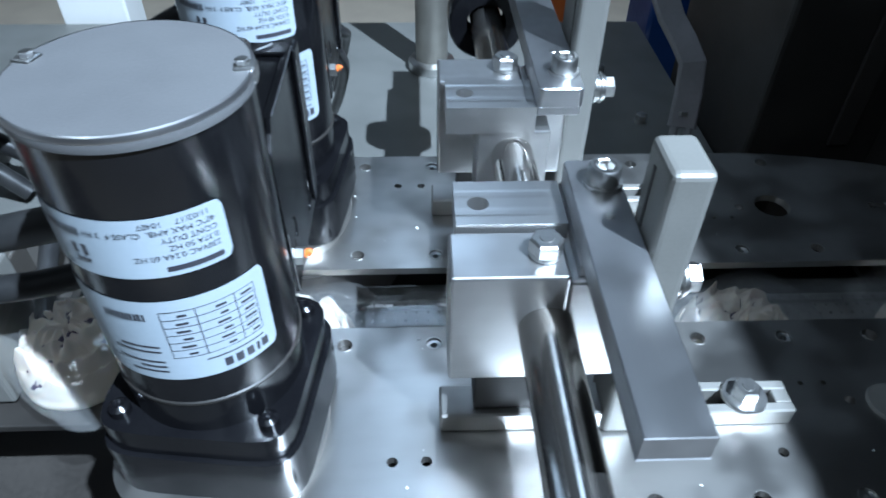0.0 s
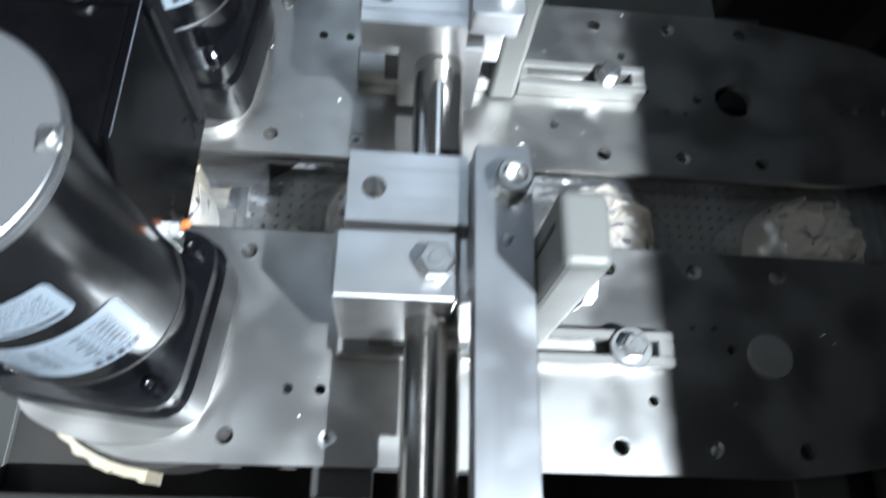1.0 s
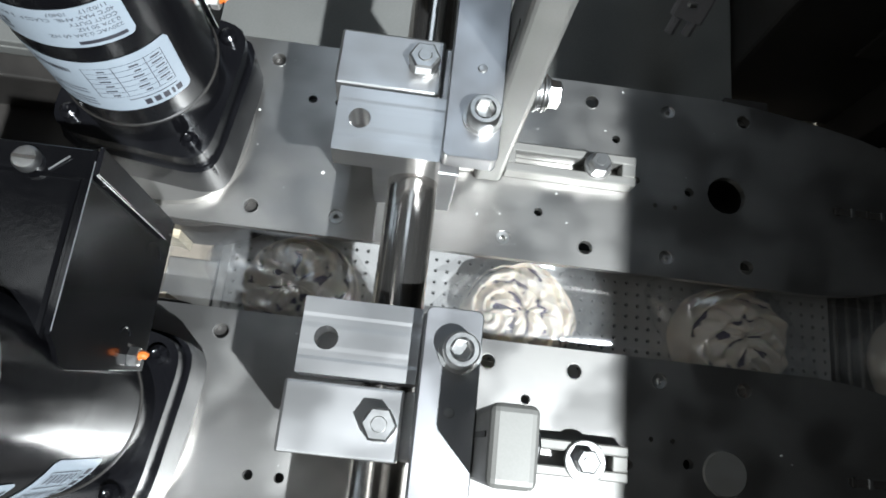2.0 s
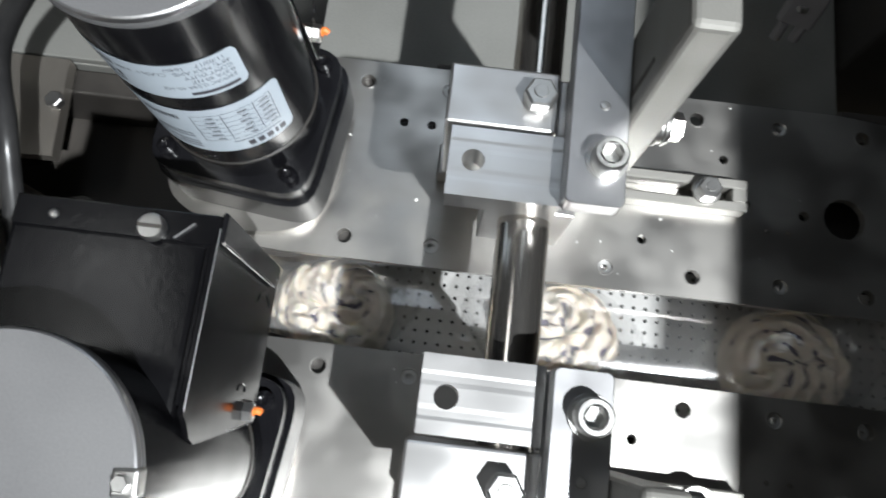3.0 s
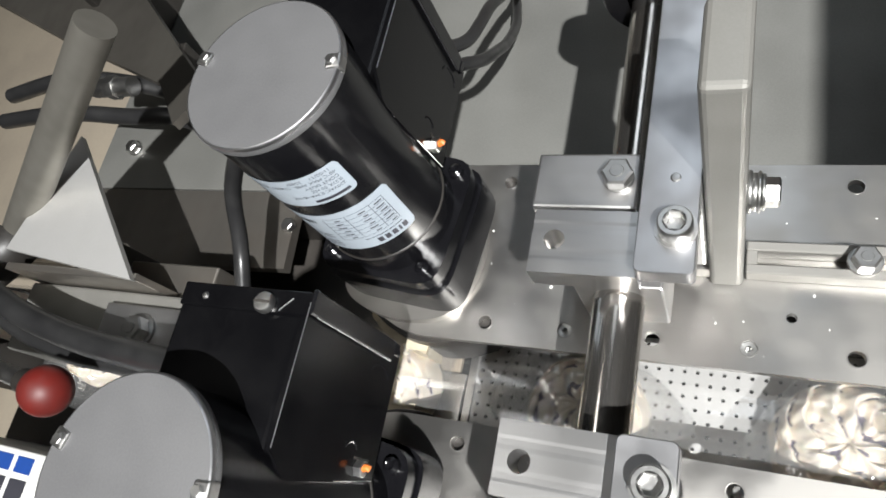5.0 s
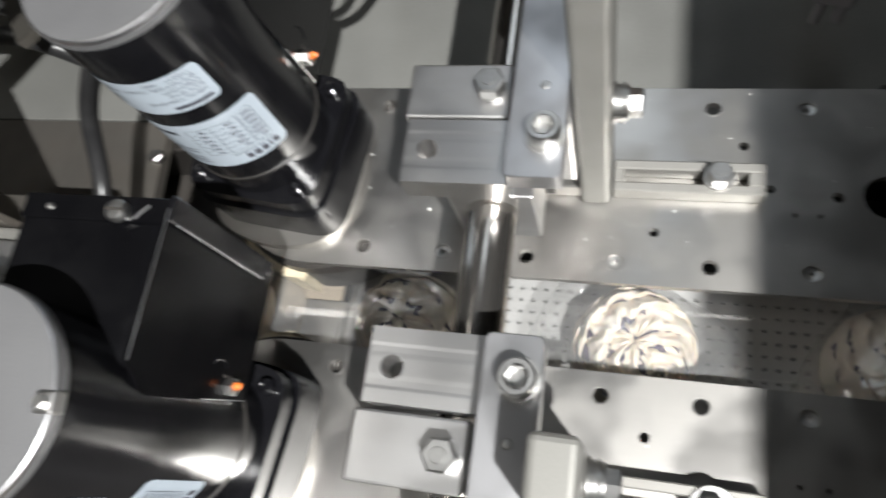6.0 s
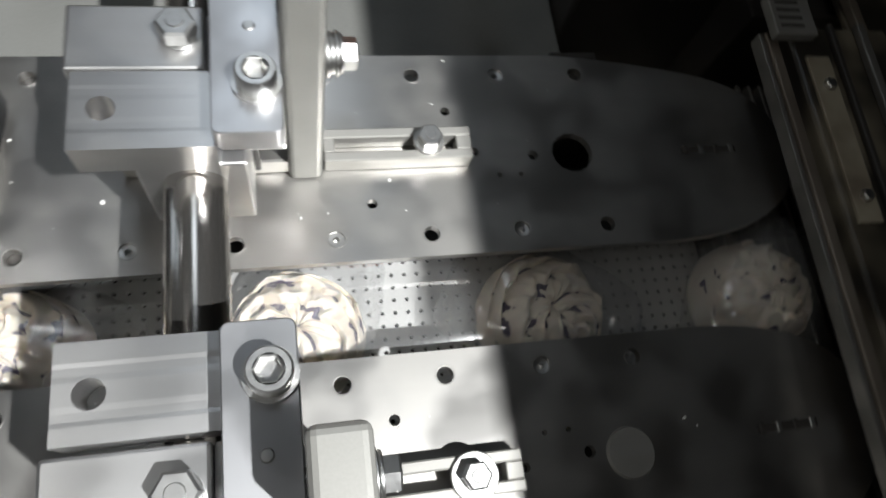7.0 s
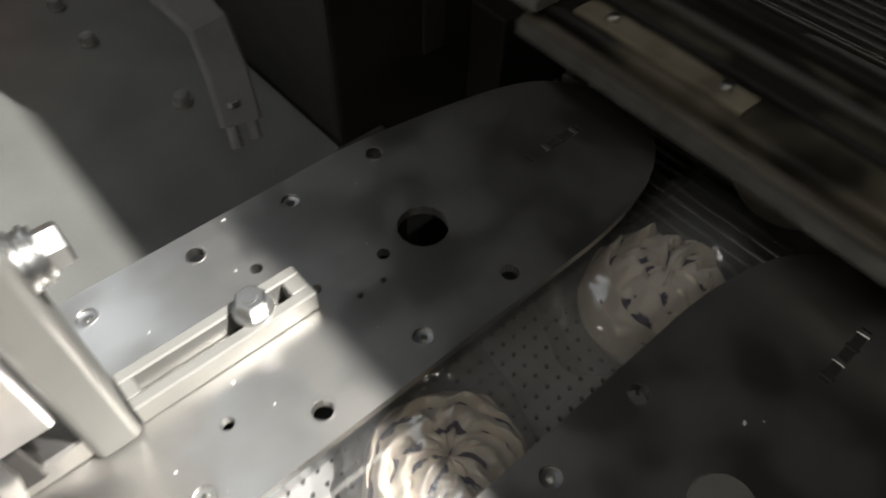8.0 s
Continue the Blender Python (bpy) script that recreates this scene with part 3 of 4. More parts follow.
def crumbs():
    """Pale flecks of dough and swarf lying on the plates."""
    rnd = random.Random(11)
    m = bmesh.new()
    for x0, x1, y0, y1, n in ((0.18, 0.36, 0.06, 0.145, 7), (0.22, 0.36, 0.195, 0.29, 4), (-0.10, 0.02, 0.06, 0.28, 6), (0.18, 0.62, -0.29, -0.06, 9), (0.38, 0.66, 0.07, 0.27, 4), (-0.08, 0.03, -0.28, -0.06, 4)):
        for i in range(n):
            r = rnd.uniform(0.0005, 0.0014) * (1.9 if i % 5 == 0 else 1)
            place = Matrix.Translation((rnd.uniform(x0, x1), rnd.uniform(y0, y1), r * 0.4)) @ Matrix.Rotation(rnd.uniform(0, 3), 4, "Z") @ Matrix.Diagonal((rnd.uniform(0.7, 1.7), 1, 0.45, 1))
            bmesh.ops.create_icosphere(m, subdivisions=1, radius=r, matrix=place)
    tagged(part("crumbs", m, WHITE), "pale crumbs and swarf on the steel plates", "crumbs", kind="stuff")


crumbs()

s = thing("drive_shaft", 0, 0, 0, "round polished steel shaft with brown smears", "shaft")
part("shaft", tube([(0.106, -0.75, 0.155), (0.106, 0.62, 0.155)], 0.0238, 40), SHAFT, s, smooth=True)
part("hub", lathe([(0.03, 0), (0.055, 0), (0.058, 0.004), (0.058, 0.05), (0.03, 0.054)], 32, None, Matrix.Translation((0.106, 0.42, 0.155)) @ pose(0, 0, 0, -90)), BLACK, s, "black shaft collar", True)


def motor(y):
    cx = -0.183
    m = thing("gear_motor", cx, y, 0, "black enamelled gear motor with grey end cap and white labels", "motor", "gear motors")
    R = 0.0765
    part("body", lathe([(0, 0.10), (R, 0.10), (R, 0.3745), (0, 0.3745)], 72), BLACK, m, smooth=True)
    part("end_cap", lathe([(0, 0.3748), (0.0785, 0.3748), (0.0788, 0.376), (0.0788, 0.3832), (0.0778, 0.3855), (0, 0.386)], 72), CAP, m, "pale cast aluminium end cap", True)
    # Bright steel ring added to give the cap's edge its highlight.
    part("cap_rim", lathe([(0.0789, 0.3815), (0.0791, 0.3828), (0.0782, 0.3855), (0.0770, 0.3862)], 72), STEEL_BAR, m, "thin bright ring as the cap's rim highlight", True)
    part("seam", lathe([(R, 0.137), (R + 0.0012, 0.138), (R + 0.0012, 0.1405), (R, 0.1415)], 72), DARK, m, smooth=True)
    sq = []
    for i in range(64):
        a = 2 * math.pi * i / 64
        k = (abs(math.cos(a + 0.12)) ** 6.5 + abs(math.sin(a + 0.12)) ** 6.5) ** (-1 / 6.5)
        sq.append((0.084 * k * math.cos(a), 0.084 * k * math.sin(a)))
    part("flange", outline(sq, 0.075, 0.102), BLACK, m, smooth=True)
    part("gear_case", outline([(x * 1.05, yy * 1.05) for x, yy in sq], 0.014, 0.073), BLACK, m, smooth=True)
    part("foot", outline([(-0.010 + 0.099 * (0.35 * x / 0.084 + 0.65 * math.cos(2 * math.pi * i / 64)), -0.010 + 0.099 * (0.35 * yy / 0.084 + 0.65 * math.sin(2 * math.pi * i / 64))) for i, (x, yy) in enumerate(sq)], 0.0005, 0.0138), STEEL_PLATE, m, "bare metal foot", True)
    for a in (45, 135, 225, 315):
        c, sn = math.cos(radians(a - 7)), math.sin(radians(a - 7))
        part("flange_screw", lathe([(0, 0.102), (0.009, 0.102), (0.009, 0.110), (0.005, 0.113), (0, 0.110)], 14), BLACK, m, smooth=True, at=(0.09 * c, 0.09 * sn, 0))
        part("stud", lathe([(0, 0), (0.0085, 0), (0.0085, 0.034), (0, 0.034)], 14), SHAFT, m, smooth=True, at=(0.097 * c, 0.097 * sn, 0))
    for a in (5, 165):
        c, sn = math.cos(radians(a)), math.sin(radians(a))
        n = part("through_bolt", box(-0.006, 0.0085, -0.0075, 0.0075, 0.3755, 0.3875, 0.002), ZINC, m, at=(0.0715 * c, 0.0715 * sn, 0))
        n.rotation_euler.z = radians(a)
        part("bolt_head", hexagon(0.0048, 0.3876, 0.391), ZINC, m, at=(0.0715 * c, 0.0715 * sn, 0))
    b = part("terminal_box", box(-0.064, 0.066, 0.035, 0.165, 0.155, 0.322, 0.004, 2), BLACK_BOX, m, "black sheet steel terminal box")
    lid = [(0.0415, 0.326), (0.036, 0.316), (0.026, 0.305), (0.0225, 0.294), (0.029, 0.22), (0.036, 0.150), (0.166, 0.150), (0.168, 0.326)]
    bm = outline(lid, 0.0, 0.0035)
    bmesh.ops.transform(bm, matrix=Matrix(((0, 0, 1, 0.0705), (1, 0, 0, 0), (0, 1, 0, 0), (0, 0, 0, 1))), verts=bm.verts)
    part("box_lid", bm, BLACK_BOX, b)
    part("lid_skirt", box(0.0662, 0.0703, 0.046, 0.165, 0.152, 0.324, 0.001, 1), BLACK_BOX, b)
    part("lid_lip", box(0.0742, 0.0785, 0.150, 0.171, 0.172, 0.3275, 0.0015, 1), BLACK, b)
    part("lid_tab", box(0.0742, 0.0770, 0.158, 0.171, 0.158, 0.168, 0.001, 1), BLACK, b)
    # The glint along the fold is modelled as a thin steel line.
    part("corner_fold", tube([(0.046, 0.150, 0.3272), (0.058, 0.161, 0.3280)], 0.0007, 8), STEEL_BAR, b, "bright line drawn as the fold's highlight")
    for c0, c1 in (((0.0743, 0.0435, 0.3262), (0.0743, 0.160, 0.3262)), ((0.0786, 0.1495, 0.178), (0.0786, 0.1495, 0.318)), ((0.0743, 0.0295, 0.222), (0.0743, 0.0365, 0.1515)), ((0.0743, 0.1655, 0.156), (0.0743, 0.1655, 0.172))):
        part("worn_edge", tube([c0, c1], 0.0004, 6), STEEL_BAR, b, "thin bright line along the edge")
    for y1, z1, r1 in ((0.132, 0.185, 0.011), (0.060, 0.205, 0.006)):
        arc = [(0.0742, y1 + r1 * math.cos(q * 0.5), z1 + 1.7 * r1 * math.sin(q * 0.5)) for q in range(-3, 4)]
        part("knockout_rim", tube(arc, 0.0009, 6), BLACK, b)
    part("lid_slot", box(0.0741, 0.0745, 0.052, 0.0545, 0.165, 0.196, 0), VOID, b)
    part("rim", box(-0.062, 0.0725, 0.1475, 0.1685, 0.3222, 0.3262, 0.001, 1), BLACK_BOX, b)
    part("rear_skirt", box(-0.060, 0.0725, 0.1652, 0.1685, 0.290, 0.3220, 0.001, 1), BLACK, b)
    part("lid_screw", lathe([(0, 0), (0.0092, 0), (0.0092, 0.0045), (0.0078, 0.0065), (0, 0.0068)], 20), ZINC, b, smooth=True, at=(0.031, 0.155, 0.3264))
    part("screw_slot", box(-0.0078, 0.0078, -0.0012, 0.0012, 0.0068, 0.0073, 0), VOID, b, at=(0.031, 0.155, 0.3264))
    part("rivet", lathe([(0, 0), (0.0035, 0), (0.0025, 0.0015), (0, 0.002)], 12), ZINC, b, smooth=True, at=(-0.035, 0.157, 0.3264))
    part("gland_nut", hexagon(0.0085, 0, 0.008, None, pose(0, 0, 0, 0, 90, 0)), ZINC, b, at=(0.0742, 0.045, 0.185))
    part("wire_end", tube([(0.081, 0.045, 0.185), (0.085, 0.047, 0.188), (0.088, 0.046, 0.186)], 0.0033, 8), ORANGE, b, smooth=True)
    labels(m, R)
    return m


def wrap(name, a0, a1, z0, z1, r, material, parent, label="", steps=24, corner=0.0):
    """A thin sheet wrapped on a cylinder from angle a0 to a1."""
    bm = bmesh.new()
    cols = []
    for i in range(steps + 1):
        f = i / steps
        a = radians(a0 + (a1 - a0) * f)
        d = min(f, 1 - f) * abs(radians(a1 - a0)) * r
        c = corner - math.sqrt(max(corner ** 2 - (corner - d) ** 2, 0)) if d < corner else 0
        cols.append([bm.verts.new((r * math.cos(a), r * math.sin(a), z)) for z in (z0 + c, z1 - c)])
    for p, q in zip(cols, cols[1:]):
        bm.faces.new((p[0], q[0], q[1], p[1]))
    return part(name, bm, material, parent, label, True)


def writing(body, size, angle, z, r, parent):
    """Printed letters, upside down, wrapped on the motor and starting at that angle."""
    cu = bpy.data.curves.new("print", "FONT")
    cu.body, cu.size = body, size
    tmp = new("print", cu)
    me = bpy.data.meshes.new_from_object(tmp.evaluated_get(bpy.context.evaluated_depsgraph_get()))
    bpy.data.objects.remove(tmp)
    for v in me.vertices:
        a = radians(angle) - v.co.x / r
        v.co = Vector((r * math.cos(a), r * math.sin(a), z - v.co.y)) * U
    me.materials.clear()
    me.materials.append(INK)
    ob = new("print", me)
    ob.parent = parent
    return ob


def labels(m, R):
    up = wrap("upper_label", -43, -150, 0.277, 0.326, R + 0.0006, PAPER, m, "white printed rating label", 60, 0.006)
    lo = wrap("lower_label", -29, -150, 0.171, 0.255, R + 0.0006, PAPER, m, "white printed maker's label", 60, 0.006)
    r = R + 0.001
    rnd = random.Random(4)
    for k, words in enumerate(("230VAC 0.24A 60 HZ", "0.37A 50 HZ", "CONT DUTY", "40\u00b0C MAX AMB.  CLASS F  3 PH")):
        writing(words, 0.0062, -48, 0.2955 + 0.0068 * k, r, up)
    wrap("print", -48, -76, 0.2812, 0.2855, r, INK, up, steps=8)
    writing("11/02/17", 0.0062, -50, 0.3225, r, up)
    writing("10407", 0.0062, -72, 0.3225, r, up)
    for a in range(12):
        wrap("print", -113 - a * 2.2, -114.2 - a * 2.2 - rnd.uniform(0, 0.6), 0.310, 0.317, r, INK, up, steps=1)
    wrap("print", -112, -121, 0.288, 0.291, r, INK, up, steps=4)
    wrap("print", -112, -115, 0.294, 0.303, r, INK, up, steps=2)
    wrap("print", -118, -121, 0.294, 0.303, r, INK, up, steps=2)
    for i, a in enumerate((-36, -42, -46, -52.5, -59)):
        wrap("logo_bar", a, a - (2.0 if i == 1 else 4.4), 0.1765, 0.1855, r, INK, lo, "bold black logo shape", steps=3)
    wrap("print", -38, -72, 0.1895, 0.1908, r, INK, lo, steps=10)
    for z in (0.196, 0.204, 0.212, 0.220, 0.228, 0.236, 0.244):
        wrap("table_rule", -37, -88, z, z + 0.0006, r, INK, lo, steps=16)
    for a in (-37, -49, -70, -88):
        wrap("table_rule", a, a - 0.5, 0.196, 0.2446, r, INK, lo, steps=1)
    for z in (0.1985, 0.2065, 0.2145, 0.2225, 0.2305, 0.2385):
        for a in (-39, -54, -75):
            wrap("print", a, a - rnd.uniform(4, 8), z, z + 0.0022, r, INK, lo, steps=3)
    for z in (0.180, 0.1855, 0.191, 0.202, 0.2075):
        wrap("print", -94, -94 - rnd.uniform(14, 30), z, z + 0.0018, r, INK, lo, steps=8)
    for a in range(11):
        wrap("print", -96 - a * 2.2, -97.1 - a * 2.2 - rnd.uniform(0, 0.7), 0.236, 0.243, r, INK, lo, steps=1)


motor(-0.173)
motor(0.173)


def surroundings():
    e = thing("outfeed_cover", 0.945, 0, 0, "dark greasy outfeed cover plate with an oval insert", "cover")
    part("plate", box(0.0, 0.13, -0.7, 0.56, -0.018, -0.010, 0.002), GREASY, e)
    part("top_strip", box(0.004, 0.018, -0.7, 0.56, -0.0098, 0.004, 0.002), LIT_RAIL, e)
    pts = [(0.088 + 0.030 * math.cos(a), -0.02 + (0.10 if math.sin(a) > 0 else -0.10) + 0.030 * math.sin(a)) for a in [2 * math.pi * k / 24 + 0.01 for k in range(24)]]
    part("oval_insert", outline(pts, -0.0098, -0.004), POST, e, "pale oval insert")
    for y in (-0.66, 0.52):
        part("leg", box(0.02, 0.08, y - 0.02, y + 0.02, -1.27, -0.0182, 0.002), DARK, e)
    a = thing("ribbed_extrusion", 1.085, 0, 0, "bright ribbed aluminium extrusion beside the outfeed", "extrusion")
    part("core", box(0, 0.22, -0.7, 0.56, -0.018, -0.010, 0.002), SHEET, a)
    for i in range(10):
        part("rib", box(0.004 + i * 0.021, 0.014 + i * 0.021, -0.7, 0.56, -0.0098, 0.004, 0.003, 2), ZINC, a)
    for y in (-0.66, 0.52):
        part("leg", box(0.08, 0.14, y - 0.02, y + 0.02, -1.27, -0.0182, 0.002), DARK, a)
    # Added overhead cover and panels: block the lamps and darken reflections at the outfeed.
    c = thing("machine_guard", 0, 0, 0, "dark cover and panels added to shade the outfeed side", "machine guard")
    part("cover", box(0.808, 1.56, -0.9, 1.099, 1.2, 1.22, 0.004), DARK, c)
    part("side_panel", box(1.58, 1.6, -0.9, 1.1, 0.06, 1.22, 0.004), DARK, c)
    part("lower_side_panel", box(1.58, 1.6, -0.9, 1.1, -1.27, -0.17, 0.004), DARK, c)
    part("rear_panel", box(0.93, 1.579, 1.1, 1.12, -1.27, 1.22, 0.004), DARK, c)
    part("front_panel", box(0.85, 1.579, -0.92, -0.902, -1.27, 1.22, 0.004), DARK, c)
    r = thing("gearbox_housing", 0, 0, 0, "dark painted housing standing on the base panel", "housing")
    part("body", box(0.603, 1.02, 0.47, 0.9, -0.32, 0.45, 0.008), DARK, r)
    part("slot", box(0.75, 0.79, 0.463, 0.4695, -0.10, 0.22, 0.003), VOID, r, "black slot")
    part("flange", box(0.84, 1.0, 0.40, 0.4695, -0.32, -0.05, 0.004), DARK, r)
    v = thing("bent_lever", 0, 0, 0, "grey bent nylon lever hanging behind the plates", "lever")
    spine = [Vector(q) for q in ((0.464, 0.452, -0.05), (0.474, 0.482, 0.0), (0.478, 0.508, 0.045), (0.466, 0.540, 0.070), (0.450, 0.58, 0.095), (0.436, 0.65, 0.14), (0.428, 0.74, 0.19))]
    bm = bmesh.new()
    rings = []
    for i, q in enumerate(spine):
        way = (spine[min(i + 1, 6)] - spine[max(i - 1, 0)]).normalized()
        side = way.cross(Vector((0, -0.5, 0.86))).normalized()
        up = side.cross(way)
        rings.append([bm.verts.new(q + side * u * 0.024 + up * w * 0.007) for u, w in ((-1, -0.6), (-0.85, -1), (0.85, -1), (1, -0.6), (1, 0.6), (0.85, 1), (-0.85, 1), (-1, 0.6))])
    for p, q in zip(rings, rings[1:]):
        for k in range(8):
            bm.faces.new((p[k], p[(k + 1) % 8], q[(k + 1) % 8], q[k]))
    bm.faces.new(rings[0])
    bm.faces.new(rings[-1])
    part("arm", bm, LEVER, v)
    for dx in (-0.0125, 0.0125):
        part("fork_tip", tube([(0.460 + dx, 0.440, -0.070), (0.464 + dx, 0.452, -0.048)], 0.0075, 8), LEVER, v)
    part("pivot_screw", hexagon(0.009, 0.0, 0.006), ZINC, v, at=(0.464, 0.460, -0.030)).rotation_euler = (radians(-25), 0, 0)
    part("mount", tube([(0.43, 0.74, 0.19), (0.52, 0.755, 0.19), (0.602, 0.755, 0.19)], 0.014, 10), LEVER, v)
    p = thing("upright_tube", 0.035, 0.95, -0.184, "grey steel upright tube on the base panel", "tube")
    part("tube", lathe([(0, 0), (0.038, 0), (0.038, 0.7), (0, 0.7)], 24), PIPE, p, smooth=True)
    part("collar", lathe([(0.038, 0.0), (0.055, 0.0), (0.055, 0.02), (0.038, 0.025)], 24), ZINC, p, smooth=True)
    b = thing("blue_bin", 0.752, 1.25, -0.05, "blue plastic bin behind the machine", "bin")
    part("bin", box(-0.14, 0.24, -0.10, 0.10, -1.22, 0.16, 0.01), BLUE, b)
    b = thing("carton", 0.42, 1.62, -0.05, "orange and white carton behind the machine", "carton")
    part("carton", box(-0.10, 0.06, -0.06, 0.06, -1.22, 0.14, 0.004), ORANGE, b)
    part("flap", box(0.062, 0.13, -0.07, 0.05, -1.22, 0.12, 0.004), WHITE, b, "white carton flap")
    b = thing("white_box", -0.855, 1.29, -1.27, "tall white plastic box behind the base panel", "box")
    part("shell", box(-0.088, 0.088, -0.06, 0.06, 0, 1.36, 0.006), WHITE, b)
    part("lid", box(-0.092, 0.092, -0.064, 0.064, 1.3605, 1.38, 0.003), WHITE, b)
    k = thing("guard_sheet", -1.09, 0.7, -0.184, "black guard sheet with a yellow warning triangle", "guard")
    part("sheet", box(0.0, 0.02, -0.02, 0.38, 0, 0.5, 0.003), DARK, k)
    part("warning", outline([(0, 0), (0.05, 0), (0.025, 0.045)], 0, 0.0015), ORANGE, k, "yellow triangular sign", at=(0.024, 0.16, 0.2)).rotation_euler = (radians(90), 0, radians(90))


surroundings()


def sealing_jaw():
    """The carriage that swings over the lane's end behind each bun."""
    j = thing("sealing_jaw", 0, 0, 0, "scratched clear-edged sealing jaw over the lane's end", "jaw")
    part("body", box(0.024, 0.18, -0.50, 0.285, 0.046, 0.075, 0.004), GREASY, j)
    part("front_rail", box(0.004, 0.0175, -0.50, 0.285, 0.050, 0.064, 0.002), LIT_RAIL, j)
    part("clear_edge", box(-0.003, 0.0035, -0.50, 0.285, 0.042, 0.060, 0.001), SLAT, j, "scratched clear edge")
    part("groove_rail", box(0.074, 0.082, -0.50, 0.285, 0.0752, 0.083, 0.002), DARK, j)
    part("groove_rail", box(0.112, 0.124, -0.50, 0.285, 0.0752, 0.085, 0.002), SLAT, j)
    part("rear_rail", box(0.158, 0.176, -0.50, 0.285, 0.0752, 0.088, 0.002), DARK, j)
    part("stained_plate", box(0.034, 0.064, 0.03, 0.24, 0.0752, 0.080, 0.001), CREAM_STEEL, j, "cream stained cover strip")
    k = part("bracket", box(-0.004, 0.05, 0.262, 0.318, 0.0762, 0.090, 0.002), FOOT, j, "pale slotted bracket")
    for i in range(4):
        part("slot", box(0.003, 0.034, 0.272 + 0.011 * i, 0.276 + 0.011 * i, 0.0901, 0.0906, 0), VOID, k)
    for y in (0.06, 0.20):
        part("screw", hexagon(0.007, 0.0802, 0.087), ZINC, j, at=(0.050, y, 0))
    return j


jaw = sealing_jaw()


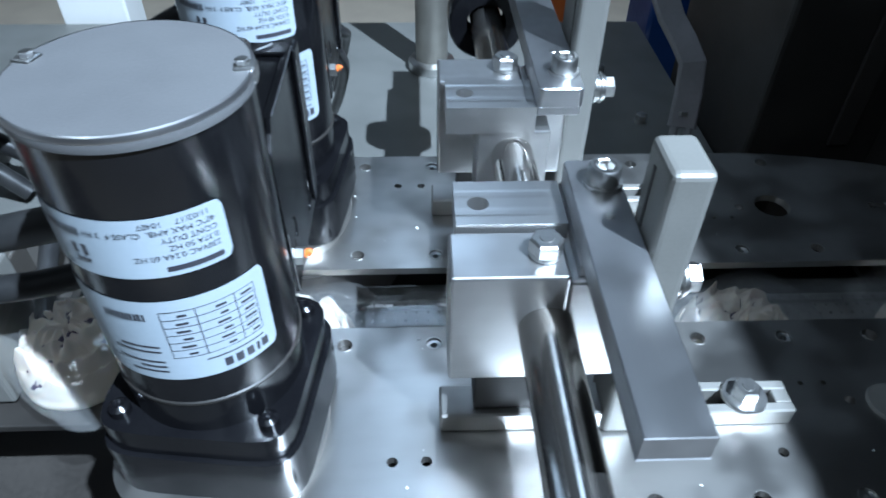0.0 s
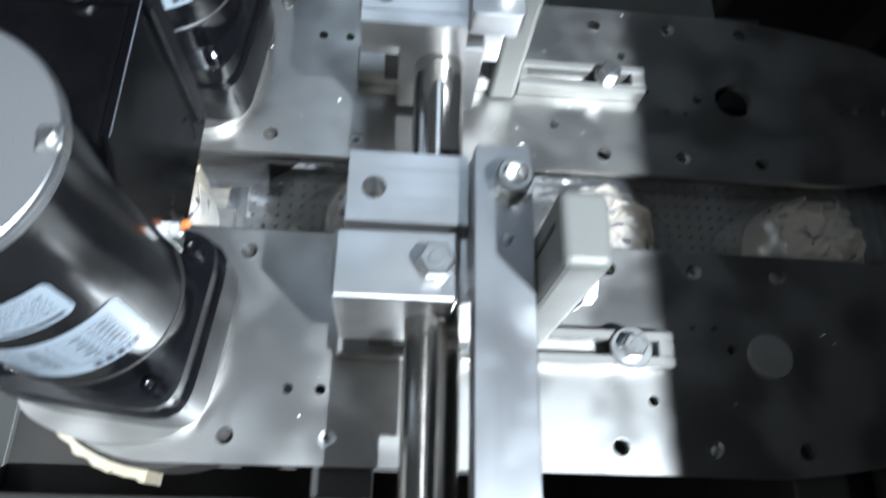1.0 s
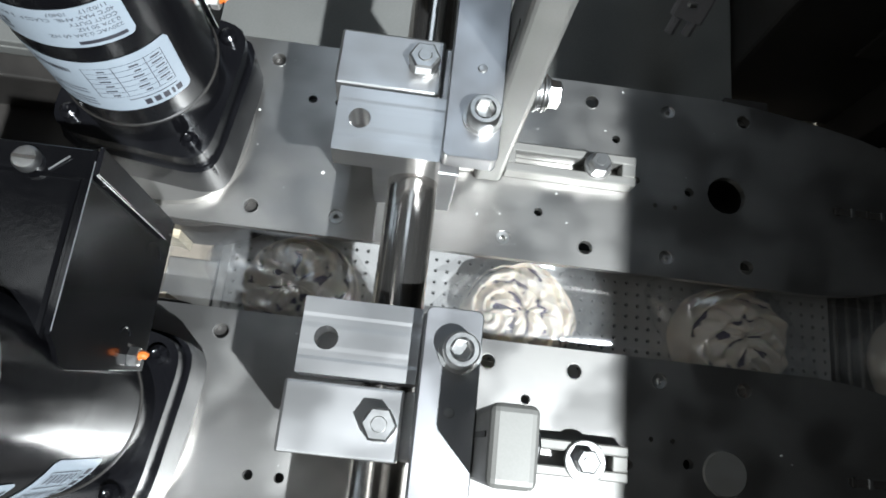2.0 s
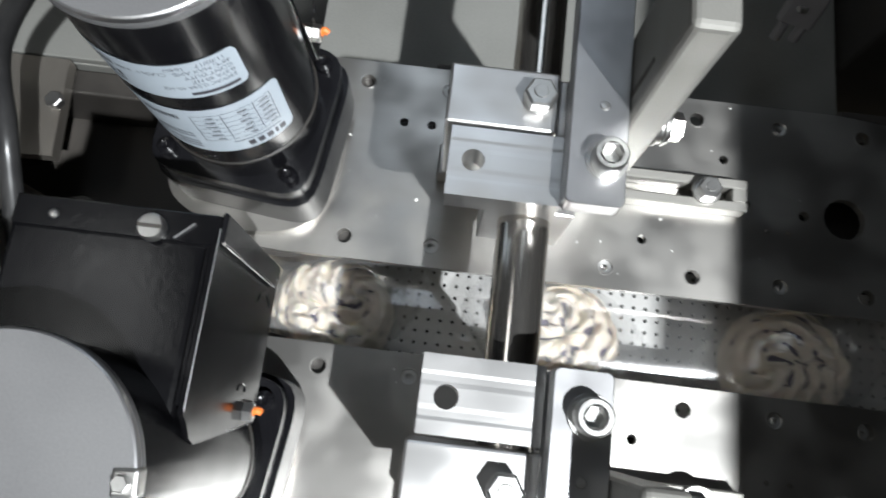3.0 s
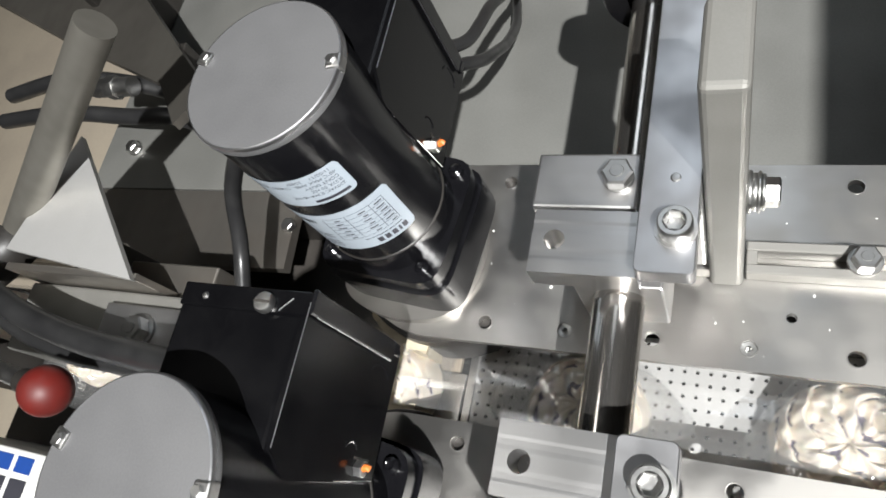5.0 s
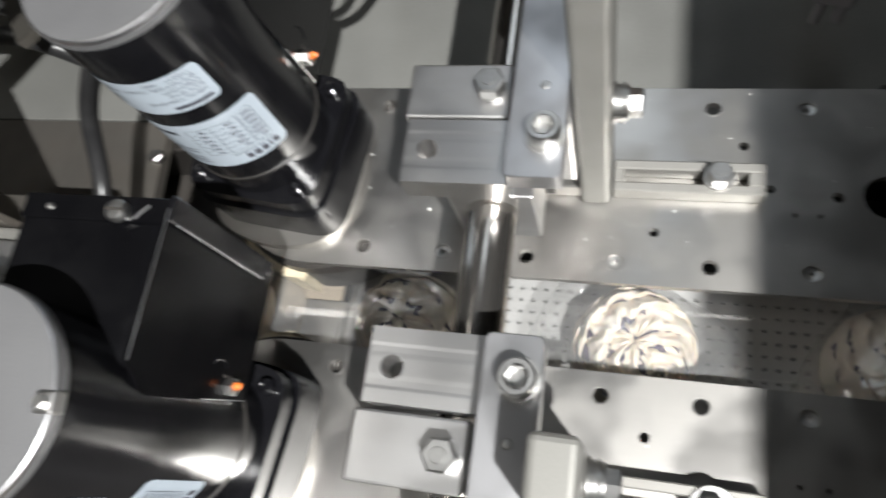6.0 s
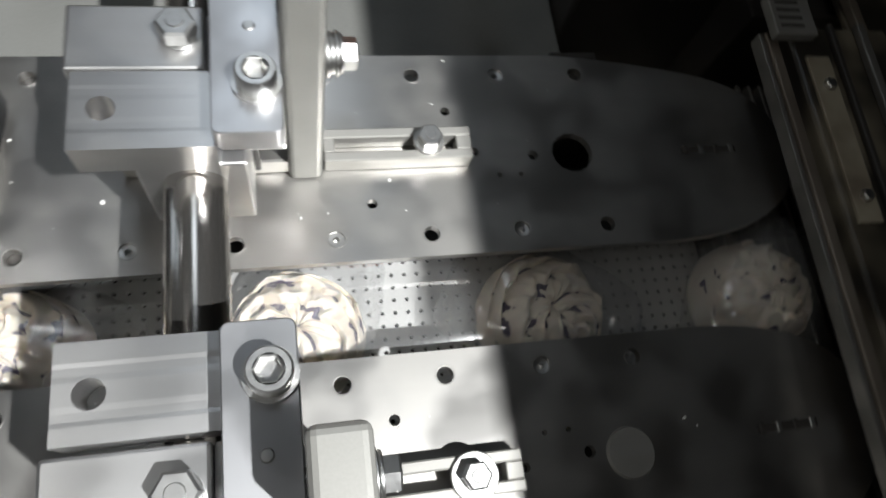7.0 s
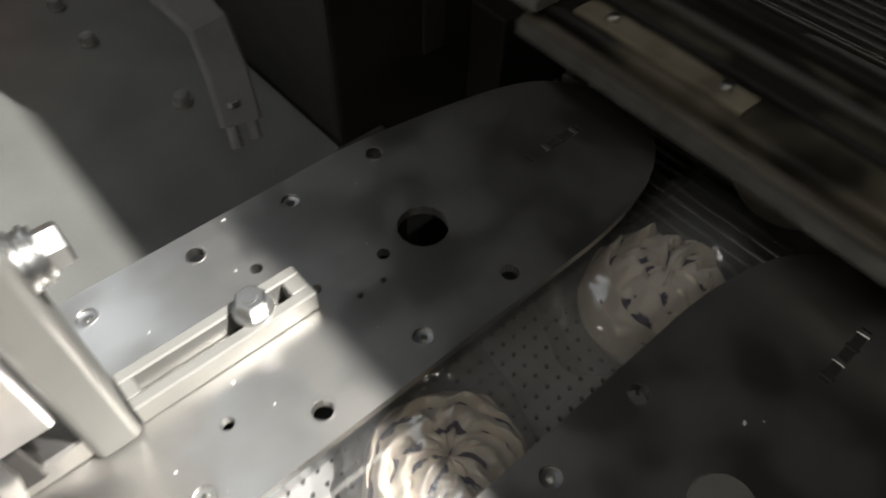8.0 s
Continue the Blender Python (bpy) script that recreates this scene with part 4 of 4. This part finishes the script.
def infeed_side():
    """Rails, pipe, knob and cables at the infeed."""
    r = thing("cross_rail", 0, 0, 0, "wide brushed steel cross rail with a screw", "rail")
    part("rail", outline([(-1.25, 0.338), (-0.555, 0.338), (-0.543, 0.185), (-1.25, 0.165)], -0.20, -0.178), SHEET, r)
    part("screw", hexagon(0.013, 0, 0.014), ZINC, r, at=(-0.556, 0.268, -0.178))
    hex_bolt("panel_bolt", -1.03, 0.44, -0.185, 0.015, 0.016, 0.017, label="dull hex bolt in the base panel", group="panel bolts")
    part("panel_hole", lathe([(0.011, 0), (0.013, 0.001), (0, 0.0005)], 16), VOID, r, "dark drilled hole", False, (-1.08, 0.53, -0.1845))
    d = thing("dark_plate", 0, 0, 0, "dark stained sloping side plate", "plate")
    part("plate", outline([(-1.45, 0.74), (-1.13, 0.60), (-0.80, 0.47), (-0.73, 0.38), (-0.68, 0.45), (-0.93, 0.68), (-1.10, 0.85), (-1.40, 0.95)], -0.02, 0.0), BRACKET, d)
    part("stay", box(-0.86, -0.80, 0.50, 0.58, -0.1848, -0.0205, 0.003), DARK, d)
    g = thing("gusset_plate", 0, 0, 0, "bright triangular gusset plate with a folded edge", "gusset")
    part("web", outline([(-0.80, 0.295), (-0.86, 0.09), (-0.575, 0.058)], 0.09, 0.10), PERF, g)
    part("fold", box(-0.86, -0.58, 0.060, 0.072, -0.12, 0.0895, 0.002), SHEET, g)
    part("stay", box(-0.80, -0.74, 0.10, 0.15, -0.1775, 0.0895, 0.002), DARK, g)
    b = thing("hinge_block", 0, 0, 0, "steel hinge block with a hex bolt beside the infeed", "block")
    part("block", box(-0.86, -0.50, -0.055, 0.058, -0.12, 0.035, 0.005), POST, b)
    part("pad", box(-0.66, -0.50, -0.03, 0.035, 0.0352, 0.05, 0.003), STEEL_BRIGHT, b)
    part("wing", box(-0.70, -0.52, 0.064, 0.12, -0.16, 0.0, 0.003), SHEET, b)
    hex_bolt("hex_bolt", -0.575, -0.003, 0.05, 0.02, 0.018, 0.026)
    p = thing("handle_pipe", 0, 0, 0, "galvanised pipe handle with an elbow", "pipe")
    part("pipe", tube([(-0.93, 0.125, 0.045), (-0.567, 0.335, 0.30)], 0.027, 24), PIPE, p, smooth=True)
    part("elbow", tube([(-1.08, 0.02, 0.05), (-0.98, 0.06, 0.05), (-0.93, 0.10, 0.055), (-0.92, 0.125, 0.05)], 0.043, 18), DARK, p, smooth=True)
    k = thing("red_knob", 0, 0, 0, "red ball knob on a steel lever", "knob")
    bm = bmesh.new()
    bmesh.ops.create_uvsphere(bm, u_segments=28, v_segments=18, radius=0.033, matrix=Matrix.Translation((-0.587, -0.112, 0.15)))
    part("ball", bm, RED, k, smooth=True)
    part("rod", tube([(-0.90, -0.07, 0.12), (-0.605, -0.11, 0.148)], 0.012, 12), ZINC, k, smooth=True)
    part("ferrule", tube([(-0.64, -0.105, 0.145), (-0.605, -0.11, 0.148)], 0.017, 14), DARK, k, smooth=True)
    part("pivot", box(-0.93, -0.88, -0.10, -0.04, -0.32, 0.13, 0.004), DARK, k)
    for i, (pts, rad) in enumerate((
            ([(-0.247, -0.07, 0.20), (-0.35, -0.06, 0.17), (-0.47, -0.05, 0.14), (-0.62, -0.035, 0.12), (-0.78, -0.0, 0.12), (-0.98, 0.08, 0.12)], 0.0185),
            ([(-0.30, -0.03, 0.10), (-0.40, -0.05, 0.08), (-0.56, -0.055, 0.07), (-0.75, -0.04, 0.06), (-1.0, 0.03, 0.05)], 0.015),
            ([(-0.255, 0.25, 0.26), (-0.36, 0.25, 0.20), (-0.47, 0.22, 0.08), (-0.495, 0.16, 0.0), (-0.49, 0.10, -0.03), (-0.47, 0.02, -0.05), (-0.44, -0.03, -0.06)], 0.0125),
            ([(-1.3, 0.50, -0.05), (-1.08, 0.51, -0.02), (-0.90, 0.50, -0.04), (-0.78, 0.48, -0.06), (-0.66, 0.5, -0.16)], 0.017),
            ([(-1.3, 0.44, -0.06), (-1.08, 0.44, -0.04), (-0.92, 0.44, -0.06), (-0.80, 0.44, -0.07), (-0.70, 0.44, -0.165)], 0.017),
            ([(-0.130, 0.325, 0.18), (-0.114, 0.362, 0.138), (-0.112, 0.40, 0.096), (-0.129, 0.475, 0.02), (-0.150, 0.55, -0.055), (-0.175, 0.66, -0.135), (-0.21, 0.78, -0.177)], 0.0085),
            ([(-0.130, 0.325, 0.21), (-0.108, 0.37, 0.168), (-0.107, 0.42, 0.141), (-0.115, 0.48, 0.105), (-0.135, 0.58, 0.02), (-0.17, 0.70, -0.10), (-0.22, 0.82, -0.177)], 0.0080))):
        c = thing("cable", 0, 0, 0, "thick grey rubber cable", "cable", "cables")
        part("jacket", tube(pts, rad, 14), RUBBER, c, smooth=True)
    f = thing("hose_fitting", -0.93, 0.475, 0.0, "bright metal hose clamp on the cables", "fitting")
    part("sleeve", tube([(-0.05, 0, -0.01), (0.05, 0, -0.01)], 0.019, 16), ZINC, f, smooth=True)
    part("nut", tube([(-0.012, 0, -0.01), (0.012, 0, -0.01)], 0.024, 6), ZINC, f)
    y = thing("parts_tray", -0.57, -0.27, -0.319, "grey steel parts tray under the infeed", "tray")
    part("floor", box(-0.13, 0.13, -0.1, 0.1, 0, 0.012, 0.002), PANEL, y)
    for a in ((-0.13, -0.122, -0.1, 0.1), (0.122, 0.13, -0.1, 0.1), (-0.1218, 0.1218, -0.1, -0.092), (-0.1218, 0.1218, 0.092, 0.1)):
        part("side", box(*a, 0.0122, 0.10, 0.002), PANEL, y)
    x = thing("printed_carton", 0, 0, 0, "white carton printed with dark blue symbols", "carton")
    part("carton", box(-1.16, -0.79, -0.36, -0.20, -0.32, -0.06, 0.004), WHITE, x)
    for i in range(3):
        part("symbol", box(-0.955 + i * 0.05, -0.917 + i * 0.05, -0.285, -0.245, -0.0598, -0.0585, 0), INK, x)
        part("symbol", box(-0.955 + i * 0.05, -0.917 + i * 0.05, -0.235, -0.210, -0.0598, -0.0585, 0), BLUE, x)


infeed_side()


# ---- the buns ----
def bun():
    b = thing("swirled_bun", 0, 0, -0.119, "cream swirled bun with dark purple folds in clear wrap", "bun", "buns on the lane")
    R, H, nr, na = 0.072, 0.088, 60, 220
    bm = bmesh.new()
    lay = bm.verts.layers.float.new("fold")
    rings = []
    for i in range(nr + 1):
        f = i / nr
        ring = []
        for k in range(na):
            a = 2 * math.pi * k / na
            u = min(f / 0.86, 1.0)
            px, py = u * math.cos(a) - 0.34, u * math.sin(a) + 0.20
            pu, pa = math.hypot(px, py), math.atan2(py, px)
            ph = 4 * pa + 30.0 * pu ** 0.85 + 2.6 * noise.noise((math.cos(a) * 1.6, math.sin(a) * 1.6, u * 2.6)) + 1.6 * noise.noise((math.cos(a) * 4.5, math.sin(a) * 4.5, u * 7))
            s = (ph / (2 * math.pi)) % 1.0
            ridge = math.sin(math.pi * s ** 0.5) * (0.8 + 0.7 * noise.noise((math.cos(a) * 3.5, math.sin(a) * 3.5 + 7, u * 6)))
            amp = 0.019 * math.sin(math.pi * min(u * 0.9 + 0.08, 1)) ** 0.7
            wob = 1 + 0.05 * noise.noise((math.cos(a) * 2, math.sin(a) * 2, 5))
            if f < 0.86:
                rad = R * wob * math.sin(u * math.pi / 2) ** 1.05
                z = H * (0.30 + 0.70 * math.cos(u * math.pi / 2) ** 0.75) + amp * (ridge - 0.5)
                if u < 0.12:
                    z -= 0.008 * (1 - u / 0.12)
            else:
                v = (f - 0.86) / 0.14
                rad = R * wob * (1 + 0.03 * math.sin(v * math.pi)) * (1 - 0.12 * v * v)
                z = H * 0.30 * (1 - v)
                rad += 0.0025 * ridge * (1 - v)
            vert = bm.verts.new((rad * math.cos(a) + 1e-6 * i, rad * math.sin(a), z))
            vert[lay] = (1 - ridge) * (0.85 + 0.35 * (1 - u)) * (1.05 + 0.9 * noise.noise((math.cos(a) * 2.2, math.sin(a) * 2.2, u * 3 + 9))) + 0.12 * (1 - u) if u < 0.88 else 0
            ring.append(vert)
        rings.append(ring)
    for p, q in zip(rings, rings[1:]):
        for k in range(na):
            bm.faces.new((p[k], q[k], q[(k + 1) % na], p[(k + 1) % na]))
    bm.faces.new(rings[-1])
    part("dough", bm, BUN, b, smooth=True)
    bm = bmesh.new()
    nx, na = 30, 36
    rows = []
    for i in range(nx + 1):
        f = -1 + 2 * i / nx
        x = f * 0.118
        k = max(1 - abs(f) ** 3.5, 0.0) ** 0.5
        row = []
        for j in range(na):
            a = 2 * math.pi * j / na
            ry, rz = 0.046 + 0.034 * k, 0.003 + 0.049 * k
            n = 1 + 0.07 * noise.noise((x * 30, math.cos(a) * 2.2, math.sin(a) * 2.2))
            row.append(bm.verts.new((x, ry * math.cos(a) * n, 0.030 + 0.017 * k + rz * math.sin(a) * n)))
        rows.append(row)
    for p, q in zip(rows, rows[1:]):
        for j in range(na):
            bm.faces.new((p[j], q[j], q[(j + 1) % na], p[(j + 1) % na]))
    part("wrapper", bm, FILM, b, "clear crinkled plastic film", smooth=True)
    return b


SPEED, GAP, FIRST = 0.2055, 0.2779, -0.9858
first_bun = bun()
buns = [first_bun] + [copy_thing(first_bun, at(0, 0, -0.119)) for i in range(10)]


def motions():
    """Each bun rides along the lane at one speed; the jaw swings to and fro over its end."""
    for i, b in enumerate(buns):
        x0, turn = FIRST + GAP * (i - 4), (i * 83) % 360
        walk(b, [(t, at(x0 + SPEED * t, -0.004, -0.119, 0, 0, turn)) for t in (0.0, 8.0)])
        for curve in b.animation_data.action.layers[0].strips[0].channelbag(b.animation_data.action_slot).fcurves:
            for key in curve.keyframe_points:
                key.interpolation = "LINEAR"
    closed, opened = (0.724, 0, 0, 0, 0, -2), (0.815, 0, 0, 0, 0, -1)
    stops = [(0.0, opened), (0.9, opened)]
    for k in range(5):
        stops += [(1.45 + 1.373 * k, closed), (1.85 + 1.373 * k, opened), (2.25 + 1.373 * k, opened)]
    walk(jaw, [(t, at(*p)) for t, p in stops[:-1] + [(7.8, opened), (8.0, closed)]])


motions()
